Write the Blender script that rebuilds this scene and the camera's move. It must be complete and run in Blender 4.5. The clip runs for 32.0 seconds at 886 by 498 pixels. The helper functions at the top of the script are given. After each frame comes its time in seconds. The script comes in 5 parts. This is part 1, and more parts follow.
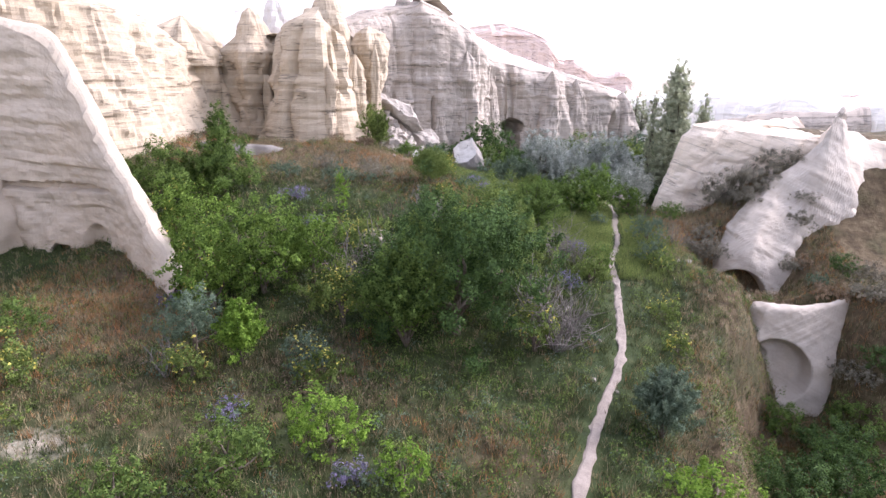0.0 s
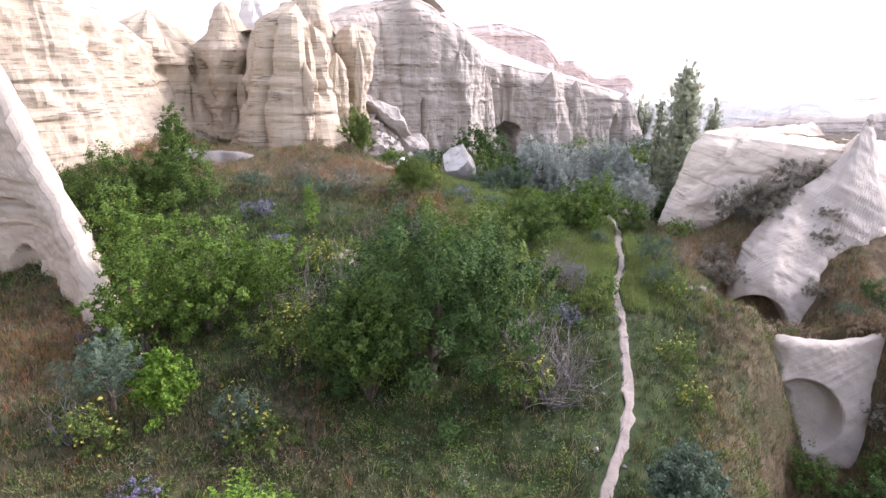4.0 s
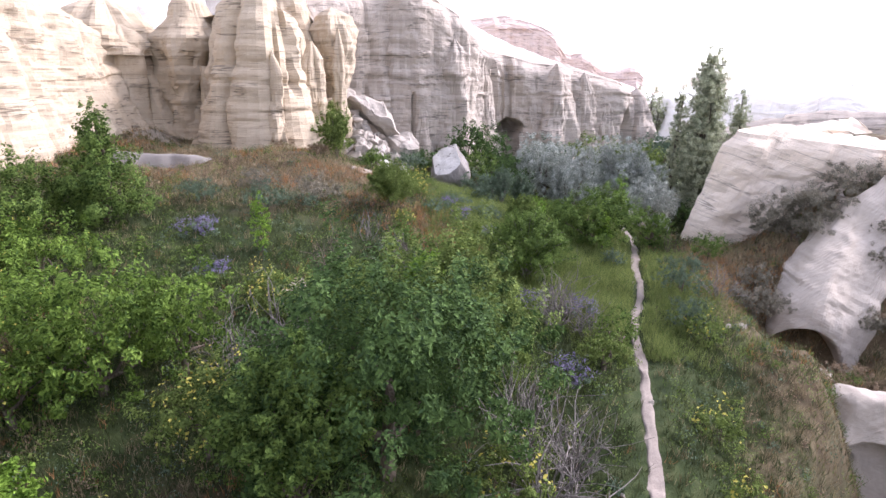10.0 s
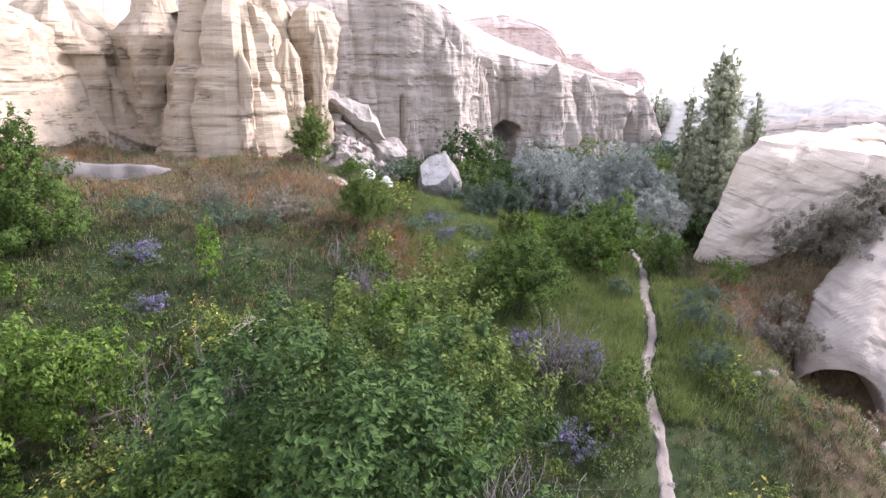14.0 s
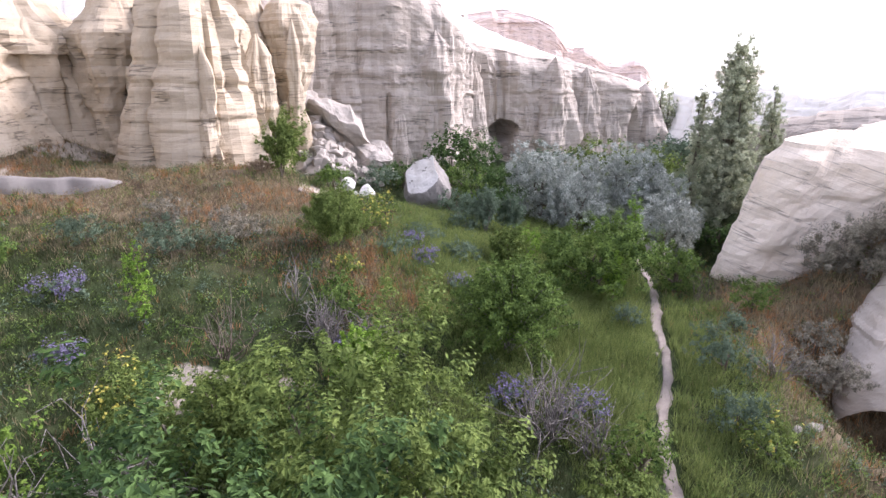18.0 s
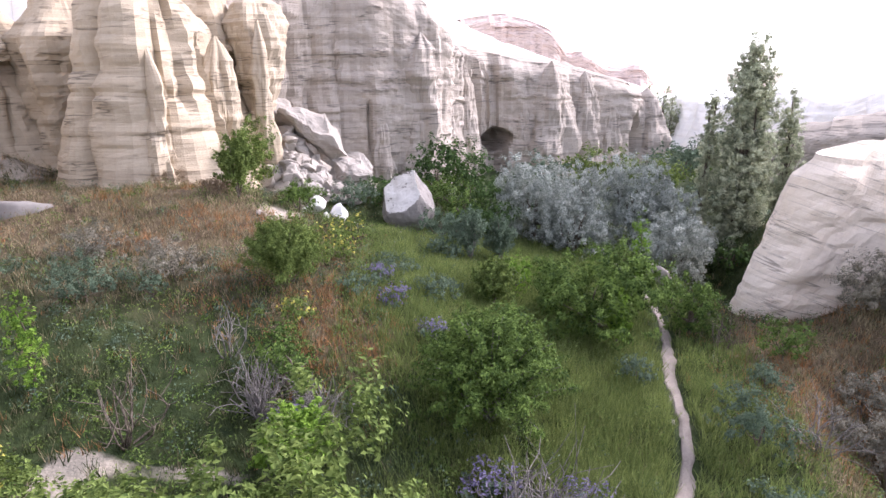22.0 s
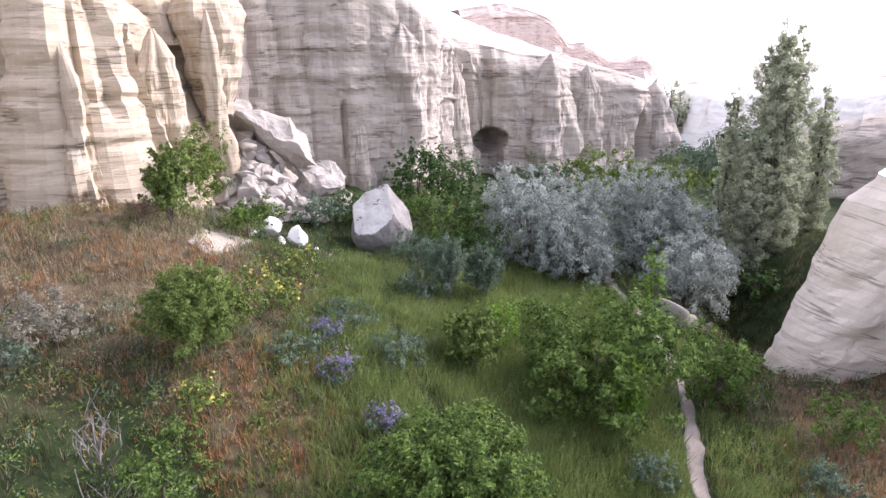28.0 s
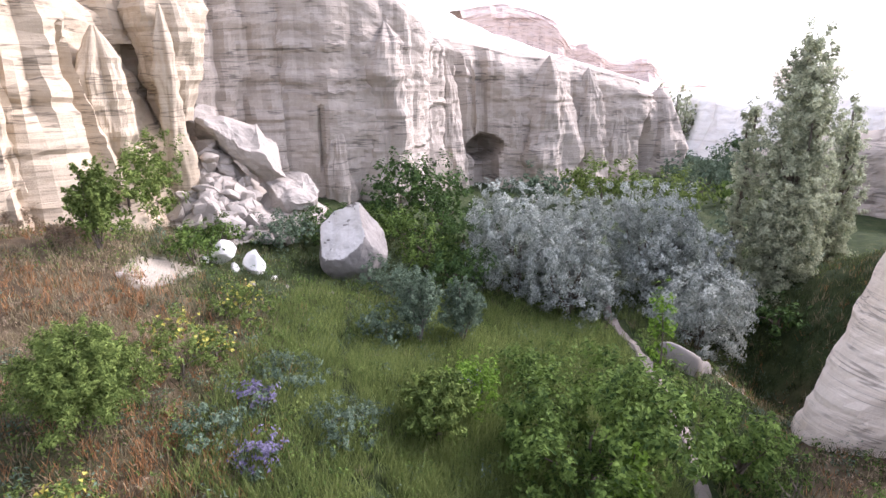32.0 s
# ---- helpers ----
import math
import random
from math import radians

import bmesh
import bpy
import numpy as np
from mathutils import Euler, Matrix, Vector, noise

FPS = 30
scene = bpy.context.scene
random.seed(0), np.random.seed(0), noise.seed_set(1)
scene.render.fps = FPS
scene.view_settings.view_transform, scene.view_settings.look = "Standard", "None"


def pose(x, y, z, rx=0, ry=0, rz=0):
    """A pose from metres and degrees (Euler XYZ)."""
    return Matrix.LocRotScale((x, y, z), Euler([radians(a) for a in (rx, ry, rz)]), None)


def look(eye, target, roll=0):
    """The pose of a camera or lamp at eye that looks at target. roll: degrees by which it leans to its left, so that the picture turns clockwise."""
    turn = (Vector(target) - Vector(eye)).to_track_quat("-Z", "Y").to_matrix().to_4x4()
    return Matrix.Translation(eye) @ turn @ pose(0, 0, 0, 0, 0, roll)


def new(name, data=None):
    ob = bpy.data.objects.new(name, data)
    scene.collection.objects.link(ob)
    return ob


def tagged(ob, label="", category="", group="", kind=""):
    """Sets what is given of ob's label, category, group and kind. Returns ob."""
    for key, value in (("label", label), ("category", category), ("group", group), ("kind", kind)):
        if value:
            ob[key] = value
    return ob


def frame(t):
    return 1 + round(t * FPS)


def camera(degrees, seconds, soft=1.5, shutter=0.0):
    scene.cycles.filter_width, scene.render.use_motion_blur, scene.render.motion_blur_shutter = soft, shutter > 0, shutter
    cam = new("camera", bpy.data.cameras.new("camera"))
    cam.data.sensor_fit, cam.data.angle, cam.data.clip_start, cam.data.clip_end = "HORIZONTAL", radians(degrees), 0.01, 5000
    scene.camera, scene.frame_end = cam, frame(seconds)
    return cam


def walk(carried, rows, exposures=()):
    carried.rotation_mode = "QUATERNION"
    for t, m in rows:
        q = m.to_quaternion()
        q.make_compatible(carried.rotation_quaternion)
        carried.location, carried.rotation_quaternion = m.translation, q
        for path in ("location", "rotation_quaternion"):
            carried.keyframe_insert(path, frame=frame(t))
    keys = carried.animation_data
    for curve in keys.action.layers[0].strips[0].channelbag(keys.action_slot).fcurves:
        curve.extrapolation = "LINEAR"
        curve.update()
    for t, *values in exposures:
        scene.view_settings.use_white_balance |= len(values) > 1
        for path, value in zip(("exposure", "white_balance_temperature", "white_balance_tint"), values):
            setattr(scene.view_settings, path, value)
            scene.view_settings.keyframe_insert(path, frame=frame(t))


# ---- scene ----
cam = camera(71.08, 32.0)
PATH = [
    (0, (-0.000, 0.000, 11.000), (0.239, 19.248, 5.572), 0.51),
    (1, (0.305, 1.217, 11.018), (0.585, 20.468, 5.605), 0.67),
    (2, (0.543, 2.341, 11.062), (0.849, 21.595, 5.660), 0.80),
    (3, (0.793, 3.453, 11.062), (1.061, 22.708, 5.659), 0.84),
    (3.5, (0.899, 3.947, 11.057), (1.169, 23.201, 5.650), 0.79),
    (5.5, (1.090, 5.823, 10.825), (1.333, 25.065, 5.375), 1.00),
    (6, (1.201, 6.345, 10.814), (1.428, 25.580, 5.342), 0.81),
    (7, (1.412, 7.319, 10.767), (1.537, 26.540, 5.241), 0.61),
    (8, (1.667, 8.374, 10.716), (1.760, 27.590, 5.173), 0.44),
    (9, (1.971, 9.465, 10.706), (2.031, 28.674, 5.137), 0.65),
    (10, (2.282, 10.587, 10.693), (2.312, 29.802, 5.145), 0.55),
    (11, (2.549, 11.656, 10.747), (2.575, 30.879, 5.229), 0.69),
    (12, (2.799, 12.666, 10.795), (2.840, 31.891, 5.280), 0.72),
    (13, (2.937, 13.719, 10.764), (2.945, 32.939, 5.234), 0.70),
    (14, (3.067, 14.632, 10.741), (3.091, 33.845, 5.187), 0.58),
    (14.5, (3.085, 15.059, 10.735), (3.114, 34.268, 5.166), 0.59),
    (16.5, (3.620, 16.975, 10.727), (3.523, 36.166, 5.097), -0.01),
    (17, (3.767, 17.511, 10.697), (3.658, 36.702, 5.067), -0.16),
    (18, (4.000, 18.473, 10.708), (3.899, 37.658, 5.057), -0.27),
    (19, (4.219, 19.443, 10.742), (4.124, 38.629, 5.094), -0.25),
    (20, (4.487, 20.504, 10.719), (4.420, 39.706, 5.124), -0.28),
    (21, (4.742, 21.493, 10.713), (4.674, 40.708, 5.166), -0.33),
    (22, (4.947, 22.491, 10.651), (4.829, 41.721, 5.157), -0.69),
    (23, (5.106, 23.324, 10.719), (4.991, 42.546, 5.194), -0.96),
    (24, (5.265, 24.143, 10.743), (5.114, 43.352, 5.178), -1.14),
    (24.5, (5.354, 24.535, 10.749), (5.198, 43.737, 5.158), -1.28),
    (26.5, (5.741, 26.198, 10.815), (5.549, 45.370, 5.121), -1.13),
    (27, (5.837, 26.646, 10.848), (5.658, 45.809, 5.127), -1.01),
    (28, (6.069, 27.496, 10.902), (5.869, 46.654, 5.163), -0.97),
    (29, (6.322, 28.373, 10.930), (6.084, 47.531, 5.190), -0.86),
    (30, (6.583, 29.337, 10.907), (6.350, 48.502, 5.194), -0.70),
    (31, (6.806, 30.246, 10.938), (6.576, 49.415, 5.236), -0.51),
    (32, (7.032, 30.999, 10.986), (6.756, 50.163, 5.269), -0.57),
]
walk(cam, [(t, look(eye, target, roll)) for t, eye, target, roll in PATH], [(0, 1.8, 5920, 25), (32, 1.8, 5920, 25)])

# ---- light ----
world = bpy.data.worlds.new("sky")
scene.world = world
world.use_nodes = True
wnodes, wlinks = world.node_tree.nodes, world.node_tree.links
sky_tex = wnodes.new("ShaderNodeTexSky")
sky_tex.sky_type, sky_tex.sun_disc = "NISHITA", False
sky_tex.sun_elevation, sky_tex.sun_rotation = radians(38), radians(68)
sky_tex.air_density, sky_tex.dust_density, sky_tex.ozone_density = 1.0, 1.6, 1.0
haze = wnodes.new("ShaderNodeHueSaturation")
haze.inputs["Saturation"].default_value = 0.3
wlinks.new(sky_tex.outputs[0], haze.inputs["Color"])
wlinks.new(haze.outputs[0], wnodes["Background"].inputs[0])
wnodes["Background"].inputs[1].default_value = 0.15
sun = new("sun", bpy.data.lights.new("sun", "SUN"))
sun.data.energy, sun.data.angle, sun.data.color = 1.5, radians(14), (1.0, 0.93, 0.85)
SUN_FROM = Vector((math.sin(radians(68)) * math.cos(radians(38)), math.cos(radians(68)) * math.cos(radians(38)), math.sin(radians(38))))
sun.matrix_world = look(SUN_FROM * 100, (0, 0, 0))


# ---- materials ----
def node_material(name, rough=0.9):
    m = bpy.data.materials.new(name)
    m.use_nodes = True
    nt = m.node_tree
    b = nt.nodes["Principled BSDF"]
    b.inputs["Roughness"].default_value = rough
    b.inputs["Specular IOR Level"].default_value = 0.2
    return m, nt, b


def noise_node(nt, vec, scale, detail=4.0, rough=0.55):
    n = nt.nodes.new("ShaderNodeTexNoise")
    n.inputs["Scale"].default_value, n.inputs["Detail"].default_value, n.inputs["Roughness"].default_value = scale, detail, rough
    nt.links.new(vec, n.inputs["Vector"])
    return n.outputs["Fac"]


def mapped(nt, scale=(1, 1, 1), rot=(0, 0, 0)):
    """World position, first turned by rot, then stretched."""
    g = nt.nodes.new("ShaderNodeNewGeometry")
    out = g.outputs["Position"]
    for s_, r_ in (((1, 1, 1), rot), (scale, (0, 0, 0))):
        mp = nt.nodes.new("ShaderNodeMapping")
        mp.inputs["Scale"].default_value, mp.inputs["Rotation"].default_value = s_, r_
        nt.links.new(out, mp.inputs["Vector"])
        out = mp.outputs[0]
    return out


def ramp(nt, fac, stops):
    r = nt.nodes.new("ShaderNodeValToRGB")
    e = r.color_ramp.elements
    while len(e) < len(stops):
        e.new(0.5)
    for el, (p, c) in zip(e, stops):
        el.position, el.color = p, (*c, 1)
    nt.links.new(fac, r.inputs[0])
    return r.outputs[0]


def mix(nt, fac, a, b, mode="MIX"):
    n = nt.nodes.new("ShaderNodeMix")
    n.data_type, n.blend_type = "RGBA", mode
    for sock, v in ((n.inputs[0], fac), (n.inputs[6], a), (n.inputs[7], b)):
        if isinstance(v, (int, float)):
            sock.default_value = v
        elif isinstance(v, tuple):
            sock.default_value = (*v, 1)
        else:
            nt.links.new(v, sock)
    return n.outputs[2]


def bump(nt, b, fac, strength, dist):
    n = nt.nodes.new("ShaderNodeBump")
    n.inputs["Strength"].default_value, n.inputs["Distance"].default_value = strength, dist
    nt.links.new(fac, n.inputs["Height"])
    if b.inputs["Normal"].links:
        nt.links.new(b.inputs["Normal"].links[0].from_socket, n.inputs["Normal"])
    nt.links.new(n.outputs[0], b.inputs["Normal"])


def rock_material(name, light, dark, dip=(0, 0, 0), band=0.5, crack=1.0):
    """Tuff: soft beds, thin broken cracks along them, rain streaks and grain."""
    m, nt, b = node_material(name, 0.95)
    mid = tuple(0.55 * u + 0.45 * v for u, v in zip(light, dark))
    layers = noise_node(nt, mapped(nt, (0.05, 0.05, 1.6), dip), 1.0, 5, 0.6)
    fine = noise_node(nt, mapped(nt, (0.16, 0.16, 5.0), dip), 1.6, 3, 0.6)
    blot = noise_node(nt, mapped(nt), 0.28, 5, 0.6)
    streak = noise_node(nt, mapped(nt, (1.1, 1.1, 0.07)), 1.0, 4, 0.6)
    grain = noise_node(nt, mapped(nt), 6.0, 6, 0.7)
    col = ramp(nt, layers, [(0.28, dark), (0.42, mid), (0.52, light), (0.66, light), (0.8, mid)])
    col = mix(nt, band * 0.35, col, ramp(nt, fine, [(0.36, dark), (0.5, light), (1.0, light)]))
    stain = tuple(v * f for v, f in zip(dark, (0.8, 0.78, 0.74)))
    col = mix(nt, ramp(nt, streak, [(0.56, (0, 0, 0)), (0.78, (0.28, 0.28, 0.28))]), col, stain)
    col = mix(nt, ramp(nt, blot, [(0.42, (0, 0, 0)), (0.7, (0.7, 0.7, 0.7))]), col, tuple(min(1, v * f) for v, f in zip(light, (1.04, 0.99, 0.92))))
    if band > 0.2:
        for k, (scale, size, gap) in enumerate((((0.10, 0.10, 1.5), 1.1, 0.46), ((0.22, 0.22, 3.6), 1.2, 0.54))):
            seam = noise_node(nt, mapped(nt, scale, (dip[0] + 0.02 * k, dip[1], 0.3 + k)), size, 3, 0.55)
            breaks = noise_node(nt, mapped(nt, (1, 1, 1.6), (0.4, 0.3 * k, 0)), 0.55 - 0.1 * k, 3)
            line = mix(nt, 1.0, ramp(nt, seam, [(0.5 - 0.032 * crack, (0, 0, 0)), (0.5 - 0.008 * crack, (0.9, 0.9, 0.9)), (0.5 + 0.008 * crack, (0.9, 0.9, 0.9)), (0.5 + 0.032 * crack, (0, 0, 0))]), ramp(nt, breaks, [(gap, (0, 0, 0)), (gap + 0.1, (1, 1, 1))]), "MULTIPLY")
            col = mix(nt, line, col, tuple(v * 0.34 for v in dark))
            bump(nt, b, line, -0.8, 0.14)
    col = mix(nt, 0.25, col, ramp(nt, grain, [(0.3, dark), (0.6, light)]))
    nt.links.new(col, b.inputs["Base Color"])
    bump(nt, b, layers, 0.35 if band > 0.2 else 0.15, 0.25)
    bump(nt, b, fine, 0.3 if band > 0.2 else 0.1, 0.08)
    bump(nt, b, grain, 0.4, 0.05)
    return m


CREAM = rock_material("cream_tuff", (0.455, 0.38, 0.28), (0.295, 0.24, 0.172), crack=0.65)
GREY = rock_material("pale_grey_tuff", (0.405, 0.356, 0.302), (0.262, 0.227, 0.192), crack=0.65)
TILT = rock_material("tilted_tuff", (0.70, 0.61, 0.505), (0.51, 0.435, 0.355), (0, radians(-20), 0), crack=0.45)
SMOOTH = rock_material("smooth_tuff", (0.46, 0.41, 0.35), (0.34, 0.30, 0.255), (0, radians(-25), 0), band=0.15)
FINROCK = rock_material("smooth_cream_tuff", (0.47, 0.405, 0.325), (0.35, 0.298, 0.235), band=0.15)
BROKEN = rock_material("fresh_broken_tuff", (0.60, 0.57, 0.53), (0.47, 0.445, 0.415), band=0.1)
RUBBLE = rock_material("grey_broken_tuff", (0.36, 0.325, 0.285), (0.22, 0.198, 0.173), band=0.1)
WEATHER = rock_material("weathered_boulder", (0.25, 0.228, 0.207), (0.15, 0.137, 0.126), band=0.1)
# White of the chalk stones; on the ridges it paints in burnt-out sunlight.
CHALK_GLARE = rock_material("chalk_and_glare_white", (0.87, 0.84, 0.79), (0.76, 0.73, 0.68), band=0.1)
PINK = rock_material("pink_far_rock", (0.64, 0.52, 0.46), (0.52, 0.40, 0.35))


def plant_material(name, a, b_, glow=0.25):
    """Leaves: colour varies leaf by leaf between a and b_; some light comes through."""
    m, nt, b = node_material(name, 0.7)
    b.inputs["Specular IOR Level"].default_value = 0.08
    g = nt.nodes.new("ShaderNodeNewGeometry")
    big = noise_node(nt, mapped(nt), 0.7, 3)
    col = ramp(nt, g.outputs["Random Per Island"], [(0.0, a), (0.6, b_), (1.0, tuple(min(1, v * 1.25) for v in b_))])
    col = mix(nt, ramp(nt, big, [(0.35, (0, 0, 0)), (0.7, (0.5, 0.5, 0.5))]), col, a)
    nt.links.new(col, b.inputs["Base Color"])
    t = nt.nodes.new("ShaderNodeBsdfTranslucent")
    nt.links.new(col, t.inputs[0])
    mx = nt.nodes.new("ShaderNodeMixShader")
    mx.inputs[0].default_value = glow
    nt.links.new(b.outputs[0], mx.inputs[1])
    nt.links.new(t.outputs[0], mx.inputs[2])
    nt.links.new(mx.outputs[0], nt.nodes["Material Output"].inputs[0])
    return m


LEAF = plant_material("green_leaf", (0.028, 0.056, 0.016), (0.155, 0.225, 0.052), 0.3)
LEAF_DARK = plant_material("dark_green_leaf", (0.022, 0.045, 0.017), (0.09, 0.148, 0.042))
LEAF_BRIGHT = plant_material("bright_green_leaf", (0.065, 0.13, 0.018), (0.24, 0.37, 0.058), 0.4)
LEAF_IVY = plant_material("ivy_leaf", (0.03, 0.062, 0.014), (0.165, 0.25, 0.045), 0.3)
LEAF_SILVER = plant_material("silver_leaf", (0.15, 0.172, 0.15), (0.46, 0.485, 0.43), 0.2)
LEAF_BLUE = plant_material("blue_green_leaf", (0.062, 0.095, 0.06), (0.15, 0.195, 0.13))
LEAF_OLIVE = plant_material("olive_green_leaf", (0.052, 0.083, 0.02), (0.19, 0.245, 0.066), 0.3)
LEAF_POPLAR = plant_material("poplar_leaf", (0.25, 0.275, 0.18), (0.50, 0.52, 0.36), 0.35)
LEAF_RUST = plant_material("rust_brown_leaf", (0.15, 0.11, 0.075), (0.29, 0.22, 0.145), 0.25)
LEAF_GREY = plant_material("grey_scrub_leaf", (0.12, 0.115, 0.088), (0.25, 0.23, 0.175), 0.25)
YELLOW = plant_material("yellow_blossom", (0.34, 0.31, 0.06), (0.5, 0.46, 0.11), 0.3)
PURPLE = plant_material("purple_blossom", (0.12, 0.105, 0.165), (0.22, 0.195, 0.29), 0.3)
GRASS = plant_material("green_grass", (0.028, 0.042, 0.018), (0.10, 0.116, 0.05), 0.3)
MEADOW = plant_material("meadow_grass", (0.095, 0.132, 0.038), (0.225, 0.268, 0.088), 0.45)
HAY = plant_material("dry_grass", (0.11, 0.088, 0.05), (0.33, 0.275, 0.165), 0.25)
RUST_GRASS = plant_material("russet_grass", (0.22, 0.11, 0.05), (0.40, 0.215, 0.098), 0.2)


def bark_material(name, a, c):
    m, nt, b = node_material(name, 0.9)
    n = noise_node(nt, mapped(nt, (6, 6, 1.5)), 3, 5)
    nt.links.new(ramp(nt, n, [(0.35, a), (0.65, c)]), b.inputs["Base Color"])
    bump(nt, b, n, 0.6, 0.03)
    return m


BARK = bark_material("grey_brown_bark", (0.07, 0.055, 0.04), (0.17, 0.14, 0.11))
DEADWOOD = bark_material("bleached_deadwood", (0.10, 0.088, 0.08), (0.26, 0.235, 0.215))


def ground_material():
    m, nt, b = node_material("grassy_soil", 0.97)
    at = nt.nodes.new("ShaderNodeAttribute")
    at.attribute_name = "dry"
    pos = mapped(nt)
    big, mid, fine = noise_node(nt, pos, 0.35, 5), noise_node(nt, pos, 1.6, 5, 0.65), noise_node(nt, pos, 14, 5, 0.7)
    green = ramp(nt, mid, [(0.3, (0.022, 0.036, 0.013)), (0.5, (0.045, 0.066, 0.022)), (0.72, (0.08, 0.092, 0.038))])
    brown = ramp(nt, mid, [(0.3, (0.075, 0.053, 0.033)), (0.5, (0.135, 0.10, 0.06)), (0.7, (0.22, 0.175, 0.11))])
    add = nt.nodes.new("ShaderNodeMath")
    add.operation = "MULTIPLY_ADD"
    nt.links.new(big, add.inputs[0])
    add.inputs[1].default_value = 0.9
    nt.links.new(at.outputs["Fac"], add.inputs[2])
    col = mix(nt, ramp(nt, add.outputs[0], [(0.62, (0, 0, 0)), (0.98, (1, 1, 1))]), green, brown)
    pale = nt.nodes.new("ShaderNodeAttribute")
    pale.attribute_name = "bare"
    # Pale soil on bare patches; far off the same colour paints in haze.
    soil = ramp(nt, fine, [(0.3, (0.36, 0.31, 0.25)), (0.7, (0.56, 0.50, 0.42))])
    am = nt.nodes.new("ShaderNodeMath")
    am.operation = "MULTIPLY_ADD"
    nt.links.new(mid, am.inputs[0])
    am.inputs[1].default_value = 0.7
    nt.links.new(pale.outputs["Fac"], am.inputs[2])
    col = mix(nt, ramp(nt, am.outputs[0], [(0.75, (0, 0, 0)), (0.98, (1, 1, 1))]), col, soil)
    col = mix(nt, 0.35, col, ramp(nt, fine, [(0.25, (0.02, 0.02, 0.012)), (0.75, (0.3, 0.27, 0.18))]), "OVERLAY")
    nt.links.new(col, b.inputs["Base Color"])
    bump(nt, b, mid, 0.6, 0.2)
    bump(nt, b, fine, 0.6, 0.05)
    return m


def trail_material():
    m, nt, b = node_material("trodden_dust", 0.97)
    pos = mapped(nt)
    mid, fine = noise_node(nt, pos, 2.2, 5), noise_node(nt, pos, 18, 6, 0.7)
    col = ramp(nt, mid, [(0.3, (0.20, 0.166, 0.14)), (0.6, (0.30, 0.258, 0.222)), (0.8, (0.25, 0.21, 0.18))])
    col = mix(nt, 0.35, col, ramp(nt, fine, [(0.3, (0.12, 0.092, 0.075)), (0.7, (0.36, 0.31, 0.27))]))
    nt.links.new(col, b.inputs["Base Color"])
    bump(nt, b, fine, 0.5, 0.04)
    bump(nt, b, mid, 0.5, 0.1)
    return m


SOIL, DUST = ground_material(), trail_material()


# ---- shared shapes ----
def smooth_step(a, b, v):
    t = np.clip((np.asarray(v, float) - a) / (b - a), 0, 1)
    return t * t * (3 - 2 * t)


def hill(x, y, cx, cy, rx, ry, amp):
    return amp * np.exp(-(((x - cx) / rx) ** 2) - ((y - cy) / ry) ** 2)


RNG = np.random.default_rng(7)
LATTICE = RNG.random((32, 32, 32))


def field(x, y, z, scale):
    """Smooth value noise from -1 to 1."""
    p = np.stack(np.broadcast_arrays(x, y, z), -1).astype(float) * scale
    i = np.floor(p).astype(int)
    f = p - i
    f = f * f * (3 - 2 * f)
    out = 0
    for dx in (0, 1):
        for dy in (0, 1):
            for dz in (0, 1):
                w = np.where(dx, f[..., 0], 1 - f[..., 0]) * np.where(dy, f[..., 1], 1 - f[..., 1]) * np.where(dz, f[..., 2], 1 - f[..., 2])
                out = out + w * LATTICE[(i[..., 0] + dx) % 32, (i[..., 1] + dy) % 32, (i[..., 2] + dz) % 32]
    return 2 * out - 1


def fractal(x, y, z, scale, octaves=4):
    return sum(field(x + 7.3 * k, y - 3.1 * k, z + 1.7 * k, scale * 2**k) / 2**k for k in range(octaves))


# Beds of tuff: a random step out or in for each layer, sharp-edged.
LAYER = RNG.random(400)
EDGES = np.cumsum(0.16 + 0.75 * RNG.random(400) ** 2) - 30


def beds(z):
    i = np.clip(np.searchsorted(EDGES, z) - 1, 0, 398)
    f = np.clip((z - EDGES[i]) / np.maximum(EDGES[i + 1] - EDGES[i], 1e-3), 0, 1)
    f = smooth_step(0.72, 1.0, f)
    return (LAYER[i] * (1 - f) + LAYER[i + 1] * f) * 2 - 1


def mesh_object(name, verts, faces, material, parent=None, label="", smooth=True):
    me = bpy.data.meshes.new(name)
    verts, faces = np.asarray(verts, np.float32), np.asarray(faces, np.int32)
    me.vertices.add(len(verts))
    me.vertices.foreach_set("co", verts.ravel())
    k = faces.shape[1]
    me.loops.add(faces.size)
    me.loops.foreach_set("vertex_index", faces.ravel())
    me.polygons.add(len(faces))
    me.polygons.foreach_set("loop_start", np.arange(0, faces.size, k, dtype=np.int32))
    me.polygons.foreach_set("use_smooth", np.full(len(faces), smooth))
    me.update()
    me.validate()
    if material:
        me.materials.append(material)
    ob = new(name, me)
    if parent:
        ob.parent = parent
        ob.matrix_parent_inverse = Matrix.Translation(-parent.location)
    if label:
        ob["label"] = label
    return ob


def thing(name, at, label, category, group="", kind=""):
    """An Empty at the base of a thing, which parents its parts."""
    ob = new(name)
    ob.location = at
    return tagged(ob, label, category, group, kind)


def grid_faces(rows, cols, wrap=False):
    r, c = np.meshgrid(np.arange(rows - 1), np.arange(cols if wrap else cols - 1), indexing="ij")
    n = (c + 1) % cols
    return np.stack([r * cols + c, r * cols + n, (r + 1) * cols + n, (r + 1) * cols + c], -1).reshape(-1, 4)


